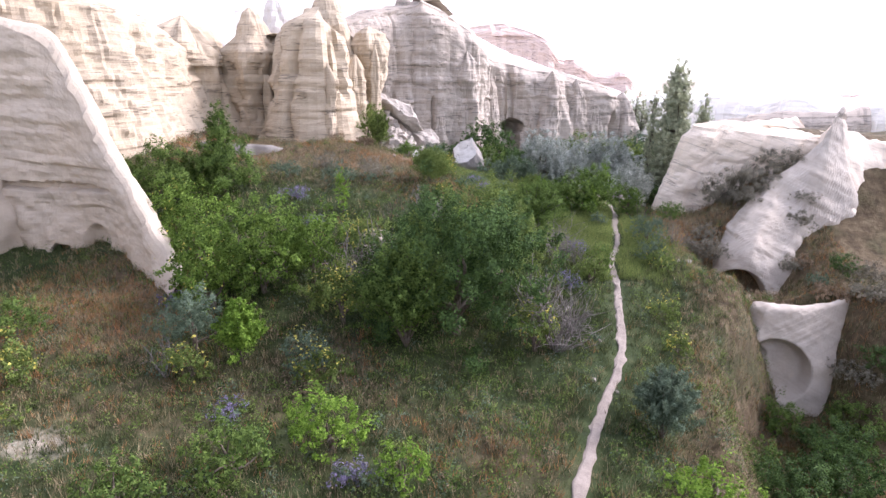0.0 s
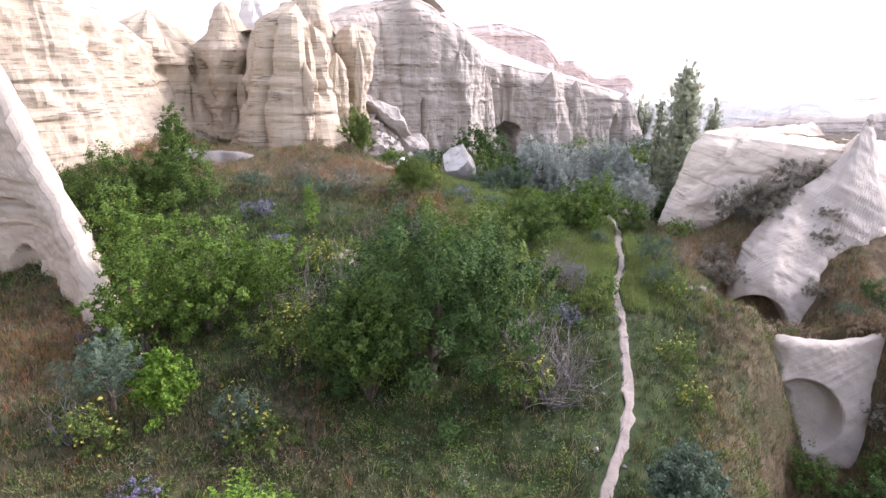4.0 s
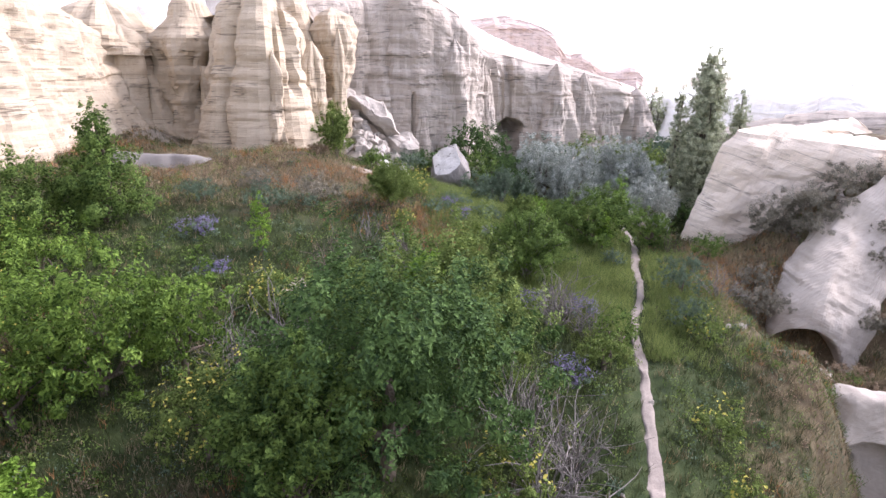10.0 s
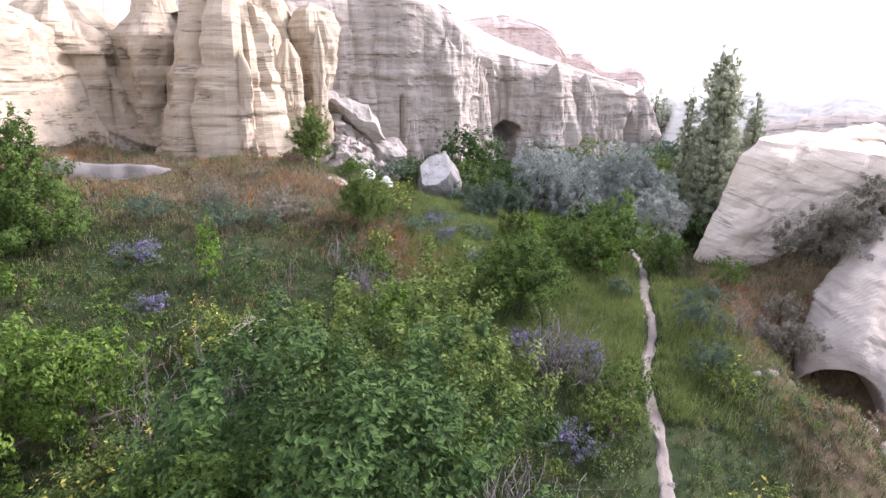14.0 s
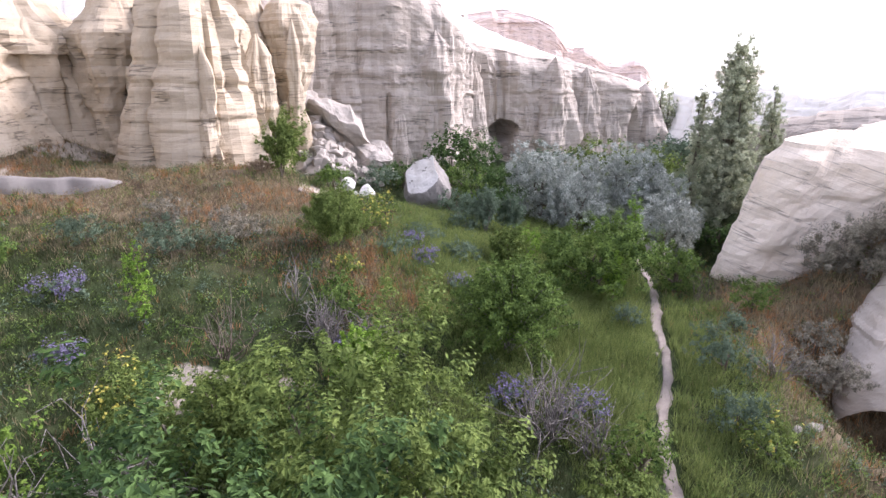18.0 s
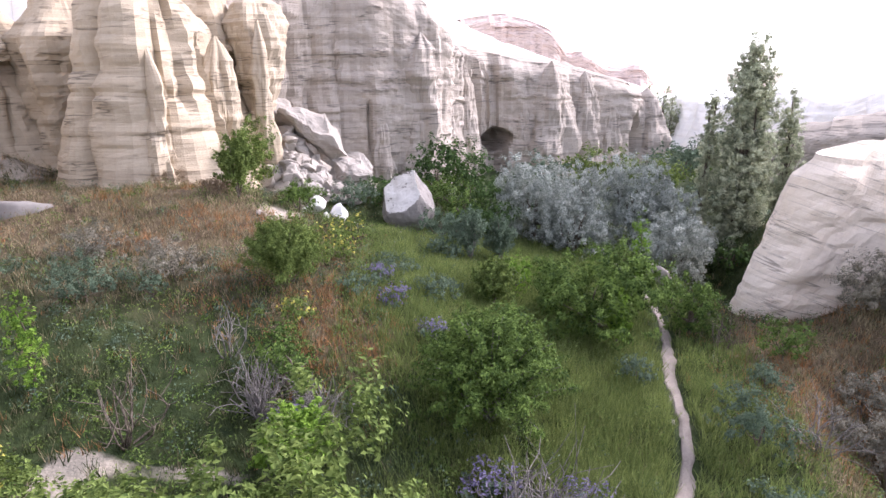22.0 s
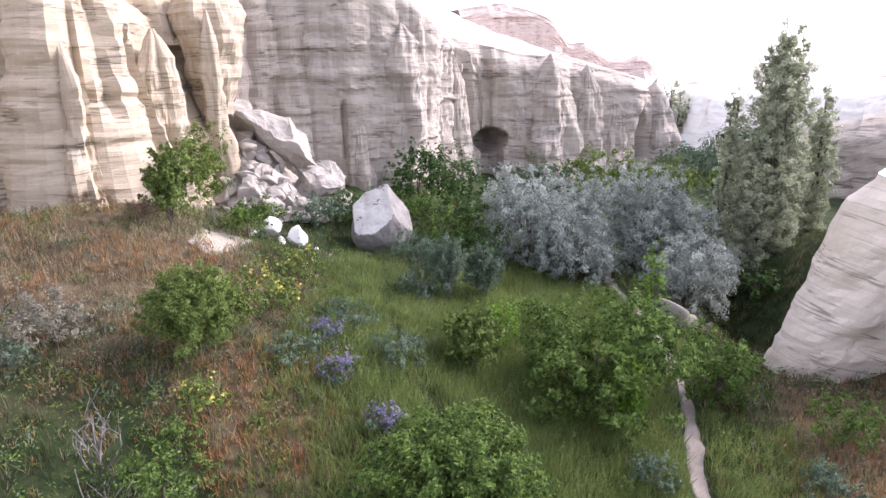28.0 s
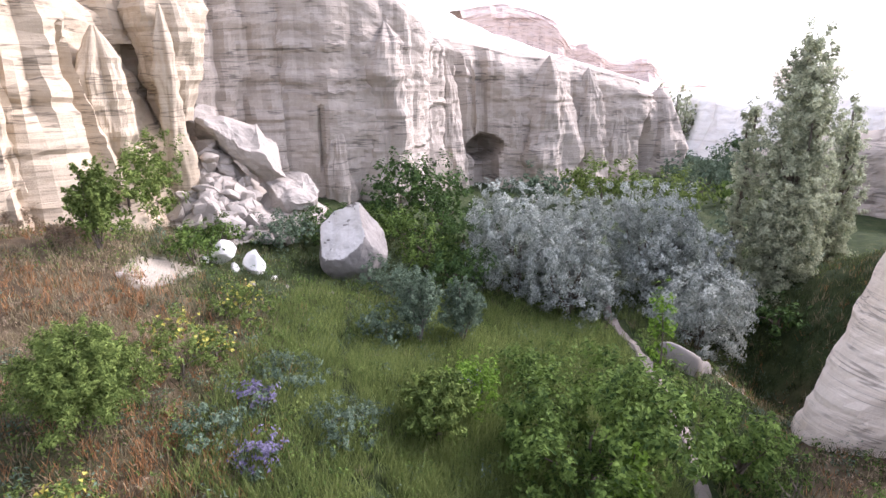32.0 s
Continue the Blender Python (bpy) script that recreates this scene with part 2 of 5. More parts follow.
# ---- the ground ----
TRAIL_Y = np.arange(-5, 210, 0.25)
TRAIL_X = np.interp(TRAIL_Y, [0, 14.4, 18.7, 22.6, 25.5, 27.9, 30.0, 33.6, 36.7, 40.6, 43.0, 47.0, 50.8, 53.7, 57, 60, 200], [0.4, 3.8, 5.6, 7.4, 8.35, 8.75, 9.3, 10.0, 11.15, 12.1, 12.75, 13.6, 13.5, 13.2, 13.9, 14.5, 14.5])
TRAIL_X = np.convolve(np.pad(TRAIL_X, 8, mode="edge"), np.hanning(19)[1:-1] / np.hanning(19)[1:-1].sum(), "valid")


def trail_x(y):
    return np.interp(y, TRAIL_Y, TRAIL_X) + 0.05 * np.sin(np.asarray(y) * 0.9)


def ground_z(x, y):
    x, y = np.asarray(x, float), np.asarray(y, float)
    d = x - np.interp(y, [14, 46, 60], [4, 13.5, 14])
    left = -d
    z = -0.35 + 1.75 * smooth_step(16, 42, y) - 0.4 * smooth_step(50, 62, y)
    z = z + (0.6 + 2.6 * smooth_step(24, 48, y)) * smooth_step(0.4, 21, left)
    z = z + hill(x, y, 2.5, 42, 5, 5, 0.9) + hill(x, y, -8, 51, 7, 4, 0.9) - hill(x, y, -21.5, 31.5, 5, 5, 1.6) - hill(x, y, -0.8, 54, 3, 3, 0.6) - hill(x, y, 3.2, 55.4, 3, 3, 0.6)
    z = z + 2.2 * smooth_step(-14, -24, x) * smooth_step(36, 56, y)
    z = z - 1.0 * smooth_step(0.8, 4, d) * (1 - smooth_step(29, 36, y))
    late = 2.2 * smooth_step(25, 31, y)
    z = z - 6.6 * smooth_step(0, 4, d - 4.5 - late) * (1 - smooth_step(32.5, 33.6, y)) * (1 - smooth_step(20.8, 24.0, x) * smooth_step(25, 30.5, y) * 0.9)
    z = z - 1.4 * smooth_step(4, 8, d) * smooth_step(32.5, 33.6, y) * (1 - smooth_step(37, 43, y))
    z = z + 5.5 * smooth_step(5, 15, d) * smooth_step(36.5, 47, y) * (1 - smooth_step(50, 62, y))
    z = z - hill(x, y, 19, 52, 2.5, 5, 3.2) - hill(x, y, 15.0, 48.1, 1.0, 0.9, 0.7) - hill(x, y, 19.4, 36.9, 3.0, 2.5, 4.2)
    z = z + 1.5 * smooth_step(-8, -30, x) * smooth_step(20, 40, y)
    z = z + hill(x, y, -14.2, 49.6, 3.0, 1.7, 0.5)
    z = z + 0.16 * fractal(x, y, 0 * x, 0.35, 3) + 0.05 * field(x, y, 0 * x, 1.7)
    return z - 0.10 * np.exp(-(((x - trail_x(y)) / 0.35) ** 2))


def dryness(x, y):
    d = x - trail_x(y)
    v = 0.05 + 0.55 * smooth_step(0, -6, x) * smooth_step(43, 47, y) * (1 - smooth_step(58, 64, y))
    v = v + hill(x, y, -5, 47, 6, 2.6, 0.4) + hill(x, y, 2.4, 39.6, 1.5, 1.8, 0.7) + hill(x, y, -1, 44, 3, 3, 0.25)
    v = v + hill(x, y, -15, 27, 5, 6, 0.6) + hill(x, y, -9, 18, 6, 5, 0.25) + hill(x, y, 2, 17, 3.5, 3, 0.3) + hill(x, y, -4, 22, 2.5, 3, 0.45)
    v = v + hill(x, y, 18, 40, 3.5, 4, 0.5)
    v = v + 0.45 * smooth_step(1.5, 4, d) * (1 - smooth_step(48, 56, y)) * smooth_step(10, 16, y)
    v = v - hill(x, y, 8, 39, 4, 8, 0.35) - hill(x, y, 9, 52, 6, 6, 0.3) - hill(x, y, 12.5, 31, 1.6, 5, 0.25)
    v = v + 0.27 * smooth_step(3.2, 0.2, x) * smooth_step(38.0, 41, y) * smooth_step(52, 46, y)
    return np.clip(v, 0, 1)


def bareness_haze(x, y):
    # Trodden trail edge, plus burnt-out distance haze painted in beyond about 95 m.
    v = 0.42 * np.exp(-(((x - trail_x(y)) / 0.42) ** 2)) * smooth_step(62, 56, y) + smooth_step(95, 140, np.hypot(x, y))
    v = v + hill(x, y, -18.2, 55, 2.4, 4.0, 0.7) + hill(x, y, -17.6, 47, 1.2, 4.0, 0.6) + hill(x, y, -3.5, 33.6, 0.8, 1.4, 1.1) + hill(x, y, -1, 34.6, 2.6, 0.35, 0.65)
    v = v + hill(x, y, -2.7, 50.4, 0.9, 1.8, 1.1) + hill(x, y, -12, 16.5, 2.2, 1.6, 0.55) + hill(x, y, -7, 51.6, 5, 1.0, 0.4)
    v = v + hill(x, y, 16.7, 51, 0.8, 2.4, 0.8) + hill(x, y, 18.6, 49.4, 1.5, 2.2, 0.75) + hill(x, y, 14, 28.5, 1.2, 1.5, 0.3)
    return np.clip(v, 0, 1)


def axis(core, lo, hi, far):
    mid = np.arange(lo, hi + 1e-6, core)
    grow = core * np.cumsum(1.35 ** np.arange(1, 24))
    grow = grow[grow < far]
    return np.r_[lo - grow[::-1], mid, hi + grow]


gx, gy = axis(0.3, -34, 34, 1500), axis(0.3, 8, 66, 1500)
GX, GY = np.meshgrid(gx, gy)
GZ = ground_z(np.clip(GX, -60, 60), np.clip(GY, 0, 110))
GZ = GZ + 0.05 * fractal(GX, GY, 0 * GX, 1.1, 2) * smooth_step(0.5, 1.4, np.abs(GX - trail_x(GY)))
ground = mesh_object("ground", np.stack([GX, GY, GZ], -1).reshape(-1, 3), grid_faces(len(gy), len(gx)), SOIL)
for key, fn in (("dry", dryness), ("bare", bareness_haze)):
    ground.data.attributes.new(key, "FLOAT", "POINT").data.foreach_set("value", fn(GX, GY).ravel().astype(np.float32))
tagged(ground, "valley floor of rough green and dry grass", "ground", kind="structure")

# The trail: a narrow trodden strip that wanders through the grass.
ty = np.arange(6, 58, 0.15)
tw = 0.205 + 0.035 * field(ty, 0 * ty, 0 * ty, 0.8) + 0.03 * field(ty, 0 * ty + 9, 0 * ty, 2.1)
tw = tw * np.interp(ty, [6, 20, 44, 58], [1.15, 1.0, 0.9, 0.75])
cols = np.linspace(-1, 1, 9)
TX = trail_x(ty)[:, None] + cols * tw[:, None] + 0.07 * np.abs(cols) * field(cols[None] * 3, ty[:, None], 0, 2.6)
TY = ty[:, None] + 0 * cols
TZ = ground_z(TX, TY) + 0.065 - 0.085 * np.abs(cols) ** 4 + 0.02 * field(TX, TY, 0 * TX, 2.5)
tagged(mesh_object("footpath", np.stack([TX, TY, TZ], -1).reshape(-1, 3), grid_faces(len(ty), 9), DUST), "narrow pale dusty footpath trodden through the grass", "footpath", kind="structure")


# ---- rock walls ----
def resample(plan, step):
    p = np.asarray(plan, float)
    s = np.r_[0, np.cumsum(np.hypot(*np.diff(p[:, :2], axis=0).T))]
    t = np.arange(0, s[-1] + step * 0.5, step)
    q = np.stack([np.interp(t, s, p[:, k]) for k in range(p.shape[1])], -1)
    pad = max(1, int(0.7 / step))
    k = np.hanning(2 * pad + 3)[1:-1]
    k /= k.sum()
    full = np.pad(q, ((pad, pad), (0, 0)), mode="edge")
    return np.stack([np.convolve(full[:, c], k, "valid") for c in range(q.shape[1])], -1), t


def rock_face(name, plan, material, parent, dents=(), step=0.22, flute=0.45, flute_len=2.6, bedded=0.14, batter=1.0, cap=1.2, back=7.0, seed=0.0, tilt=0.0, lean=0.0, apex=None, rough=1.0, slope=0.0):
    """A standing wall of bedded tuff along plan (x, y, base z, top z), seen from the right of its run, with a rounded top that goes back."""
    q, s = resample(plan, step)
    tang = np.gradient(q[:, :2], axis=0)
    tang /= np.linalg.norm(tang, axis=1)[:, None] + 1e-9
    out = np.stack([tang[:, 1], -tang[:, 0]], -1)
    rows = int((q[:, 3] - q[:, 2]).max() / 0.18)
    v = np.linspace(0, 1, rows)[:, None]
    z = q[None, :, 2] - 0.8 + v * (q[:, 3] - q[:, 2] + 0.8)[None]
    x, y = np.broadcast_to(q[None, :, 0], z.shape), np.broadcast_to(q[None, :, 1], z.shape)
    wob = s[None] + 0.5 * field(s[None], z, seed, 0.25)
    fl = np.abs(((wob + seed) / flute_len + 0.35 * np.sin(wob * 0.6 + seed)) % 1 - 0.5) * 2
    fl = (1 - fl**3.0) - 0.5
    d = flute * fl * smooth_step(1.02, 0.7, v) * (0.7 + 0.5 * field(s[None], 0 * z, seed, 0.15))
    d = d + 0.75 * fractal(x + seed, y, z * 0.45, 0.2, 5)
    joint = np.abs((s[None] + 0.35 * field(s[None], z * 0.5, seed + 5, 0.5) + 1.3 * np.sin(0.7 * s[None] + seed)) / 1.9 % 1 - 0.5)
    d = d - 0.2 * np.exp(-((joint / 0.035) ** 2)) * np.clip(0.2 + 1.6 * field(s[None], z * 0.35, seed + 9, 0.45), 0, 1) * (flute > 0.3)
    rib = 1 - np.abs(field(s[None] * 1.0 + 0.15 * field(s[None], z, seed, 0.8), z * 0.12, seed + 3, 0.8)) * 2
    d = d + 0.45 * flute * rib * np.clip(0.4 + 1.3 * field(x, y, z * 0.3, 0.3), 0, 1)
    zz = z + tilt * s[None] + 0.3 * field(s[None], z, seed, 0.3)
    wear = np.clip(0.6 + 1.3 * field(x, y, z * 1.5, 0.33), 0.0, 1.6)
    d = d + slope * (1 - v)
    d = d + 0.55 * bedded * wear * (1.2 * beds(zz * 0.8) + 0.4 * np.clip(0.4 + 1.4 * field(x + 20, y, z, 0.4), 0, 1) * beds(zz * 2.0 + 7)) + 0.3 * bedded * field(s[None] * 0.9, zz * 0.2, seed, 1.4)
    d = d + 0.13 * rough * fractal(x, y, z * 1.5, 1.1, 4)
    d = d + batter * (1 - v) ** 2.5 - cap * smooth_step(0.86, 1.0, v) ** 2
    for cx, cy, cz, w, h, depth in dents:
        k = np.argmin(np.hypot(q[:, 0] - cx, q[:, 1] - cy))
        e = ((s[None] - s[k]) / w) ** 2 + (np.where(z > cz, (z - cz) / h, (z - cz) / (h * 1.7))) ** 2
        d = d - depth * smooth_step(1.15, 0.55, e)
    px, py = x + lean * v + d * out[None, :, 0], y + d * out[None, :, 1]
    rowsz = [np.stack([px, py, z], -1)]
    top = rowsz[0][-1]
    for k in range(1, 9):
        f = (k / 8) ** 1.3
        if apex:
            w = smooth_step(0, 1, k / 8)
            rise = 0.35 * math.sin(math.pi * k / 8) + 0.25 * fractal(top[:, 0] + k, top[:, 1], 0 * s, 0.5, 3) * (k < 8)
            rowsz.append((top * (1 - w) + np.array(apex) * w + np.stack([0 * s, 0 * s, rise], -1))[None])
            continue
        bx, by = top[:, 0] - out[:, 0] * back * f, top[:, 1] - out[:, 1] * back * f
        bz = top[:, 2] + 0.5 * np.sin(min(1, f * 3) * 1.5) + 0.5 * fractal(bx, by, 0 * bx, 0.4, 3) * min(1, 2 * f) - 3.0 * max(0, f - 0.55)
        rowsz.append(np.stack([bx, by, bz], -1)[None])
    P = np.concatenate(rowsz, 0)
    return mesh_object(name, P.reshape(-1, 3), grid_faces(len(P), len(s)), material, parent, smooth=rough < 0.8)


def drape(name, columns, material, parent, step=0.16, tilt=(0.3, 0.0), bedded=0.1, rough=0.1, swell=0.3, seed=0.0, hollows=(), back=1.5):
    """A leaning rock face hung between upright columns of points (foot, middle, top), run from left to right as seen, with a rounded top."""
    c = np.asarray(columns, float)
    s = np.r_[0, np.cumsum(np.linalg.norm(np.diff(c[:, 1], axis=0), axis=1))]
    t = np.arange(0, s[-1], step)
    q = np.stack([[np.interp(t, s, c[:, j, k]) for k in range(3)] for j in range(3)], 0).transpose(0, 2, 1)
    pad = max(1, int(0.6 / step))
    win = np.hanning(2 * pad + 3)[1:-1]
    win /= win.sum()
    full = np.pad(q, ((0, 0), (pad, pad), (0, 0)), mode="edge")
    q = np.stack([np.stack([np.convolve(full[j, :, k], win, "valid") for k in range(3)], -1) for j in range(3)])
    inward = q[2].mean(0) - q[0].mean(0)
    inward[2] = 0
    inward /= np.linalg.norm(inward) + 1e-9
    rim = q[2] + inward * back * 0.4 + [0, 0, 0.05]
    end = q[2] + inward * back - [0, 0, 1.6]
    line = np.stack([q[0], q[1], q[2], rim, end])
    share = np.array([0, 0.36, 0.8, 0.88, 1.0])
    m = int(np.linalg.norm(np.diff(line, axis=0), axis=2).sum(0).max() / step)
    v = np.linspace(0, 1, m)
    i = np.clip(np.searchsorted(share, v, side="right") - 1, 0, 3)
    f = ((v - share[i]) / (share[i + 1] - share[i]))[:, None, None]
    P = line[i] * (1 - f) + line[i + 1] * f
    pv = max(1, int(0.06 * m))
    win = np.hanning(2 * pv + 3)[1:-1]
    win /= win.sum()
    full = np.pad(P, ((pv, pv), (0, 0), (0, 0)), mode="edge")
    P = sum(w * full[k:k + m] for k, w in enumerate(win))
    du, dv = np.gradient(P, axis=1), np.gradient(P, axis=0)
    nrm = np.cross(du, dv)
    nrm /= np.linalg.norm(nrm, axis=2)[..., None] + 1e-9
    x, y, z = P[..., 0], P[..., 1], P[..., 2]
    zz = z + tilt[0] * x + tilt[1] * y + 0.3 * field(x, y, z, 0.3)
    d = swell * fractal(x + seed, y, z, 0.28, 4)
    d = d + bedded * np.clip(0.5 + 1.4 * field(x + 9, y, z, 0.35), 0, 1.5) * (1.2 * beds(zz * 0.8) + 0.5 * beds(zz * 2.1 + 7))
    d = d + rough * fractal(x, y, z, 1.1, 4)
    P = P + nrm * d[..., None]
    for centre, radii, push in hollows:
        e = (((P - np.asarray(centre)) / np.asarray(radii)) ** 2).sum(2)
        P = P + smooth_step(1.2, 0.45, e)[..., None] * np.asarray(push)
    return mesh_object(name, P.reshape(-1, 3), grid_faces(m, len(t)), material, parent, smooth=False)


def rock_column(name, x, y, zb, zt, profile, material, parent, flat=1.0, turn=0.0, bedded=0.1, lean=(0, 0), seed=0.0, n=56, rough=0.16, dents=(), tilt=0.0):
    """A free or half-free pillar: a turned profile of (height share, radius), bedded and worn."""
    m = max(14, int((zt - zb) / 0.2))
    v = np.linspace(0, 1, m)[:, None]
    th = np.linspace(0, 2 * math.pi, n, endpoint=False)[None]
    hs, rs = zip(*profile)
    r = np.interp(v, hs, rs) + 0 * th
    z = zb + v * (zt - zb) + 0 * th
    cx, cy = np.cos(th) * r, np.sin(th) * r
    amp = np.minimum(1, r / max(rs) * 1.6)
    zz = z + tilt * cx + 0.2 * field(cx + seed, cy, z, 0.6)
    r = r * (1 + rough * 2.2 * fractal(np.cos(th) * 1.5 + seed, np.sin(th) * 1.5, z * 0.3, 0.9, 4)) + 0.45 * amp * bedded * (1.2 * beds(zz * 0.8) + 0.6 * beds(zz * 2.0 + 7)) + amp * 0.1 * fractal(cx * 2 + seed, cy * 2, z * 2, 0.7, 4)
    for a, cz, w, h, depth in dents:
        da = (th - a + math.pi) % (2 * math.pi) - math.pi
        e = (da / w) ** 2 + (np.where(z > cz, (z - cz) / h, (z - cz) / (h * 1.8))) ** 2
        r = r - depth * smooth_step(1.2, 0.5, e)
    r = np.maximum(r, 0.02)
    lx, ly = np.cos(th) * r, np.sin(th) * r * flat
    c, s = math.cos(turn), math.sin(turn)
    P = np.stack([x + c * lx - s * ly + lean[0] * v, y + s * lx + c * ly + lean[1] * v, z], -1)
    return mesh_object(name, P.reshape(-1, 3), grid_faces(m, n, True), material, parent, smooth=bedded < 0.09)


def block_mesh(name, size, seed, material, cuts=9, sub=3, fresh=None, bias=(), rough=0.045, taper=0.0):
    """A broken stone: a ball cut by random planes."""
    rng = np.random.default_rng(seed)
    bm = bmesh.new()
    bmesh.ops.create_icosphere(bm, subdivisions=sub, radius=1.0)
    co = np.array([v.co for v in bm.verts])
    planes = [(np.array(n) / np.linalg.norm(n), h) for n, h in bias]
    for _ in range(cuts):
        n = rng.normal(size=3)
        planes.append((n / np.linalg.norm(n), rng.uniform(0.42, 0.8)))
    for n, h in planes:
        over = np.maximum(0, co @ n - h)
        co = co - over[:, None] * n
    co = co * np.array(size) / 2 * np.stack([1 - taper * co[:, 2], 1 - taper * co[:, 2], 1 + 0 * co[:, 2]], -1)
    co = co + rough * min(size) * np.stack([fractal(co[:, 0] + k * 9 + seed, co[:, 1], co[:, 2], (5.0 if sub > 4 else 2.5) / max(size), 3 + (sub > 4)) for k in range(3)], -1)
    for v, p in zip(bm.verts, co):
        v.co = p
    me = bpy.data.meshes.new(name)
    bm.to_mesh(me)
    bm.free()
    me.materials.append(material)
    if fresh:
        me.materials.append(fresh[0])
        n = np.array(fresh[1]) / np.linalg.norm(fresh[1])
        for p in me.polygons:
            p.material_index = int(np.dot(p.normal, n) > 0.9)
    return me


def stone(name, me, at, label, category="boulder", rz=0.0, group="", tip=(0, 0)):
    ob = new(name, me)
    ob.matrix_world = pose(*at, tip[0], tip[1], rz)
    return tagged(ob, label, category, group)


# The long cliff, run by run, from the near left to the far end.
wall_a = thing("rock_cliff", (-21, 50, 5), "cream bedded tuff cliff with a sloping foot", "cliff")
rock_face("face", [(-60, 24, 2, 17), (-40, 31, 4, 17.5), (-28, 37, 4.2, 17), (-23.4, 40.8, 4.4, 16.5), (-21.6, 44.5, 4.8, 16), (-21.2, 49, 5.2, 15), (-21.4, 53, 5.8, 14.2), (-21.0, 56.5, 6.2, 13.6), (-19.9, 59.0, 6.5, 13.4), (-19.6, 63, 6.5, 13.4)], CREAM, wall_a, flute=0.35, flute_len=6.0, seed=3.0, back=9, batter=2.2, slope=0.5, bedded=0.12, dents=[(-20.6, 57.6, 8.6, 0.9, 2.0, 0.9)])
rock_column("pillar", -20.9, 57.4, 5.8, 13.6, [(0, 1.9), (0.15, 1.3), (0.4, 1.15), (0.85, 1.3), (0.95, 0.8), (1, 0.1)], CREAM, wall_a, seed=81, bedded=0.08)
rock_column("cap_rock", -22.6, 58.5, 11.5, 15.8, [(0, 3.2), (0.4, 3.0), (0.75, 1.9), (1, 0.1)], CREAM, wall_a, seed=2.2, bedded=0.2)

wall_b = thing("rock_cliff", (-17, 57.5, 6), "cream tuff cliff with a dark hollow at its foot", "cliff")
rock_face("face", [(-19.8, 61, 6.3, 13), (-19.2, 59.6, 6.3, 14), (-16.8, 58.6, 6.5, 14.4), (-14.6, 59.2, 6.5, 14.2), (-12.4, 57.4, 6, 14), (-11.5, 60, 6, 14)], CREAM, wall_b, flute=0.4, flute_len=2.6, seed=8.0, back=6, dents=[(-14.9, 59.0, 7.8, 1.4, 1.6, 3.0), (-19.2, 59.6, 8, 0.9, 1.5, 2.0), (-13.0, 57.9, 10.5, 0.4, 2.8, 1.0)])
rock_column("panel", -16.9, 59.6, 5.5, 16.6, [(0, 2.5), (0.12, 2.2), (0.3, 2.35), (0.58, 2.75), (0.66, 2.8), (0.69, 2.4), (0.76, 1.75), (0.88, 1.2), (0.96, 0.7), (1, 0.1)], CREAM, wall_b, seed=5.5, bedded=0.14, rough=0.12)
rock_column("pillar", -15.2, 58.0, 5.0, 10.8, [(0, 0.9), (0.3, 0.45), (0.8, 0.5), (1, 0.3)], CREAM, wall_b, seed=85, bedded=0.08)

butt = thing("rock_buttress", (-9.5, 53, 5), "warm cream tuff buttress jutting from the cliff", "cliff")
rock_face("face", [(-13.6, 61, 5.5, 15), (-13.2, 57.2, 5.5, 15.3), (-11.9, 55.0, 5.2, 16.0), (-9.9, 53.8, 5.0, 16.3), (-8.5, 54.5, 4.8, 15.4), (-8.3, 56.4, 4.8, 14.8), (-8.5, 58.8, 5.0, 14.2), (-8.8, 63, 5.5, 14)], CREAM, butt, flute=0.75, flute_len=2.9, seed=1.3, apex=(-10.6, 59, 16.0), batter=1.5, slope=1.2, cap=1.6, bedded=0.12, dents=[(-13.0, 57.0, 8.4, 1.5, 1.5, 2.8), (-12.0, 55.2, 11.5, 0.3, 2.2, 0.7), (-7.0, 55.2, 10.0, 0.35, 2.6, 0.9), (-8.2, 54.0, 12.5, 0.25, 2.2, 0.6)])
rock_column("pinnacle", -9.2, 52.9, 4.2, 12.3, [(0, 2.5), (0.15, 2.0), (0.3, 1.6), (0.5, 1.25), (0.7, 0.95), (0.85, 0.6), (0.95, 0.3), (1, 0.08)], CREAM, butt, seed=4.4, bedded=0.16, rough=0.3)
rock_column("pillar", -7.2, 57.0, 4.5, 12.6, [(0, 1.3), (0.3, 0.8), (0.6, 0.95), (0.85, 0.7), (1, 0.1)], CREAM, butt, seed=9.1)
rock_column("slim_pillar", -5.7, 59.8, 4.5, 13.6, [(0, 0.7), (0.25, 0.75), (0.4, 0.5), (0.8, 0.45), (1, 0.06)], CREAM, butt, seed=6.6, bedded=0.06)
rock_column("shoulder", -6.4, 61.4, 8.5, 15.2, [(0, 0.8), (0.35, 1.4), (0.75, 1.6), (0.92, 1.2), (1, 0.1)], CREAM, butt, seed=7.7, bedded=0.16)

wall_c = thing("rock_cliff", (0, 67.5, 4), "pale grey banded tuff cliff with vertical grooves", "cliff")
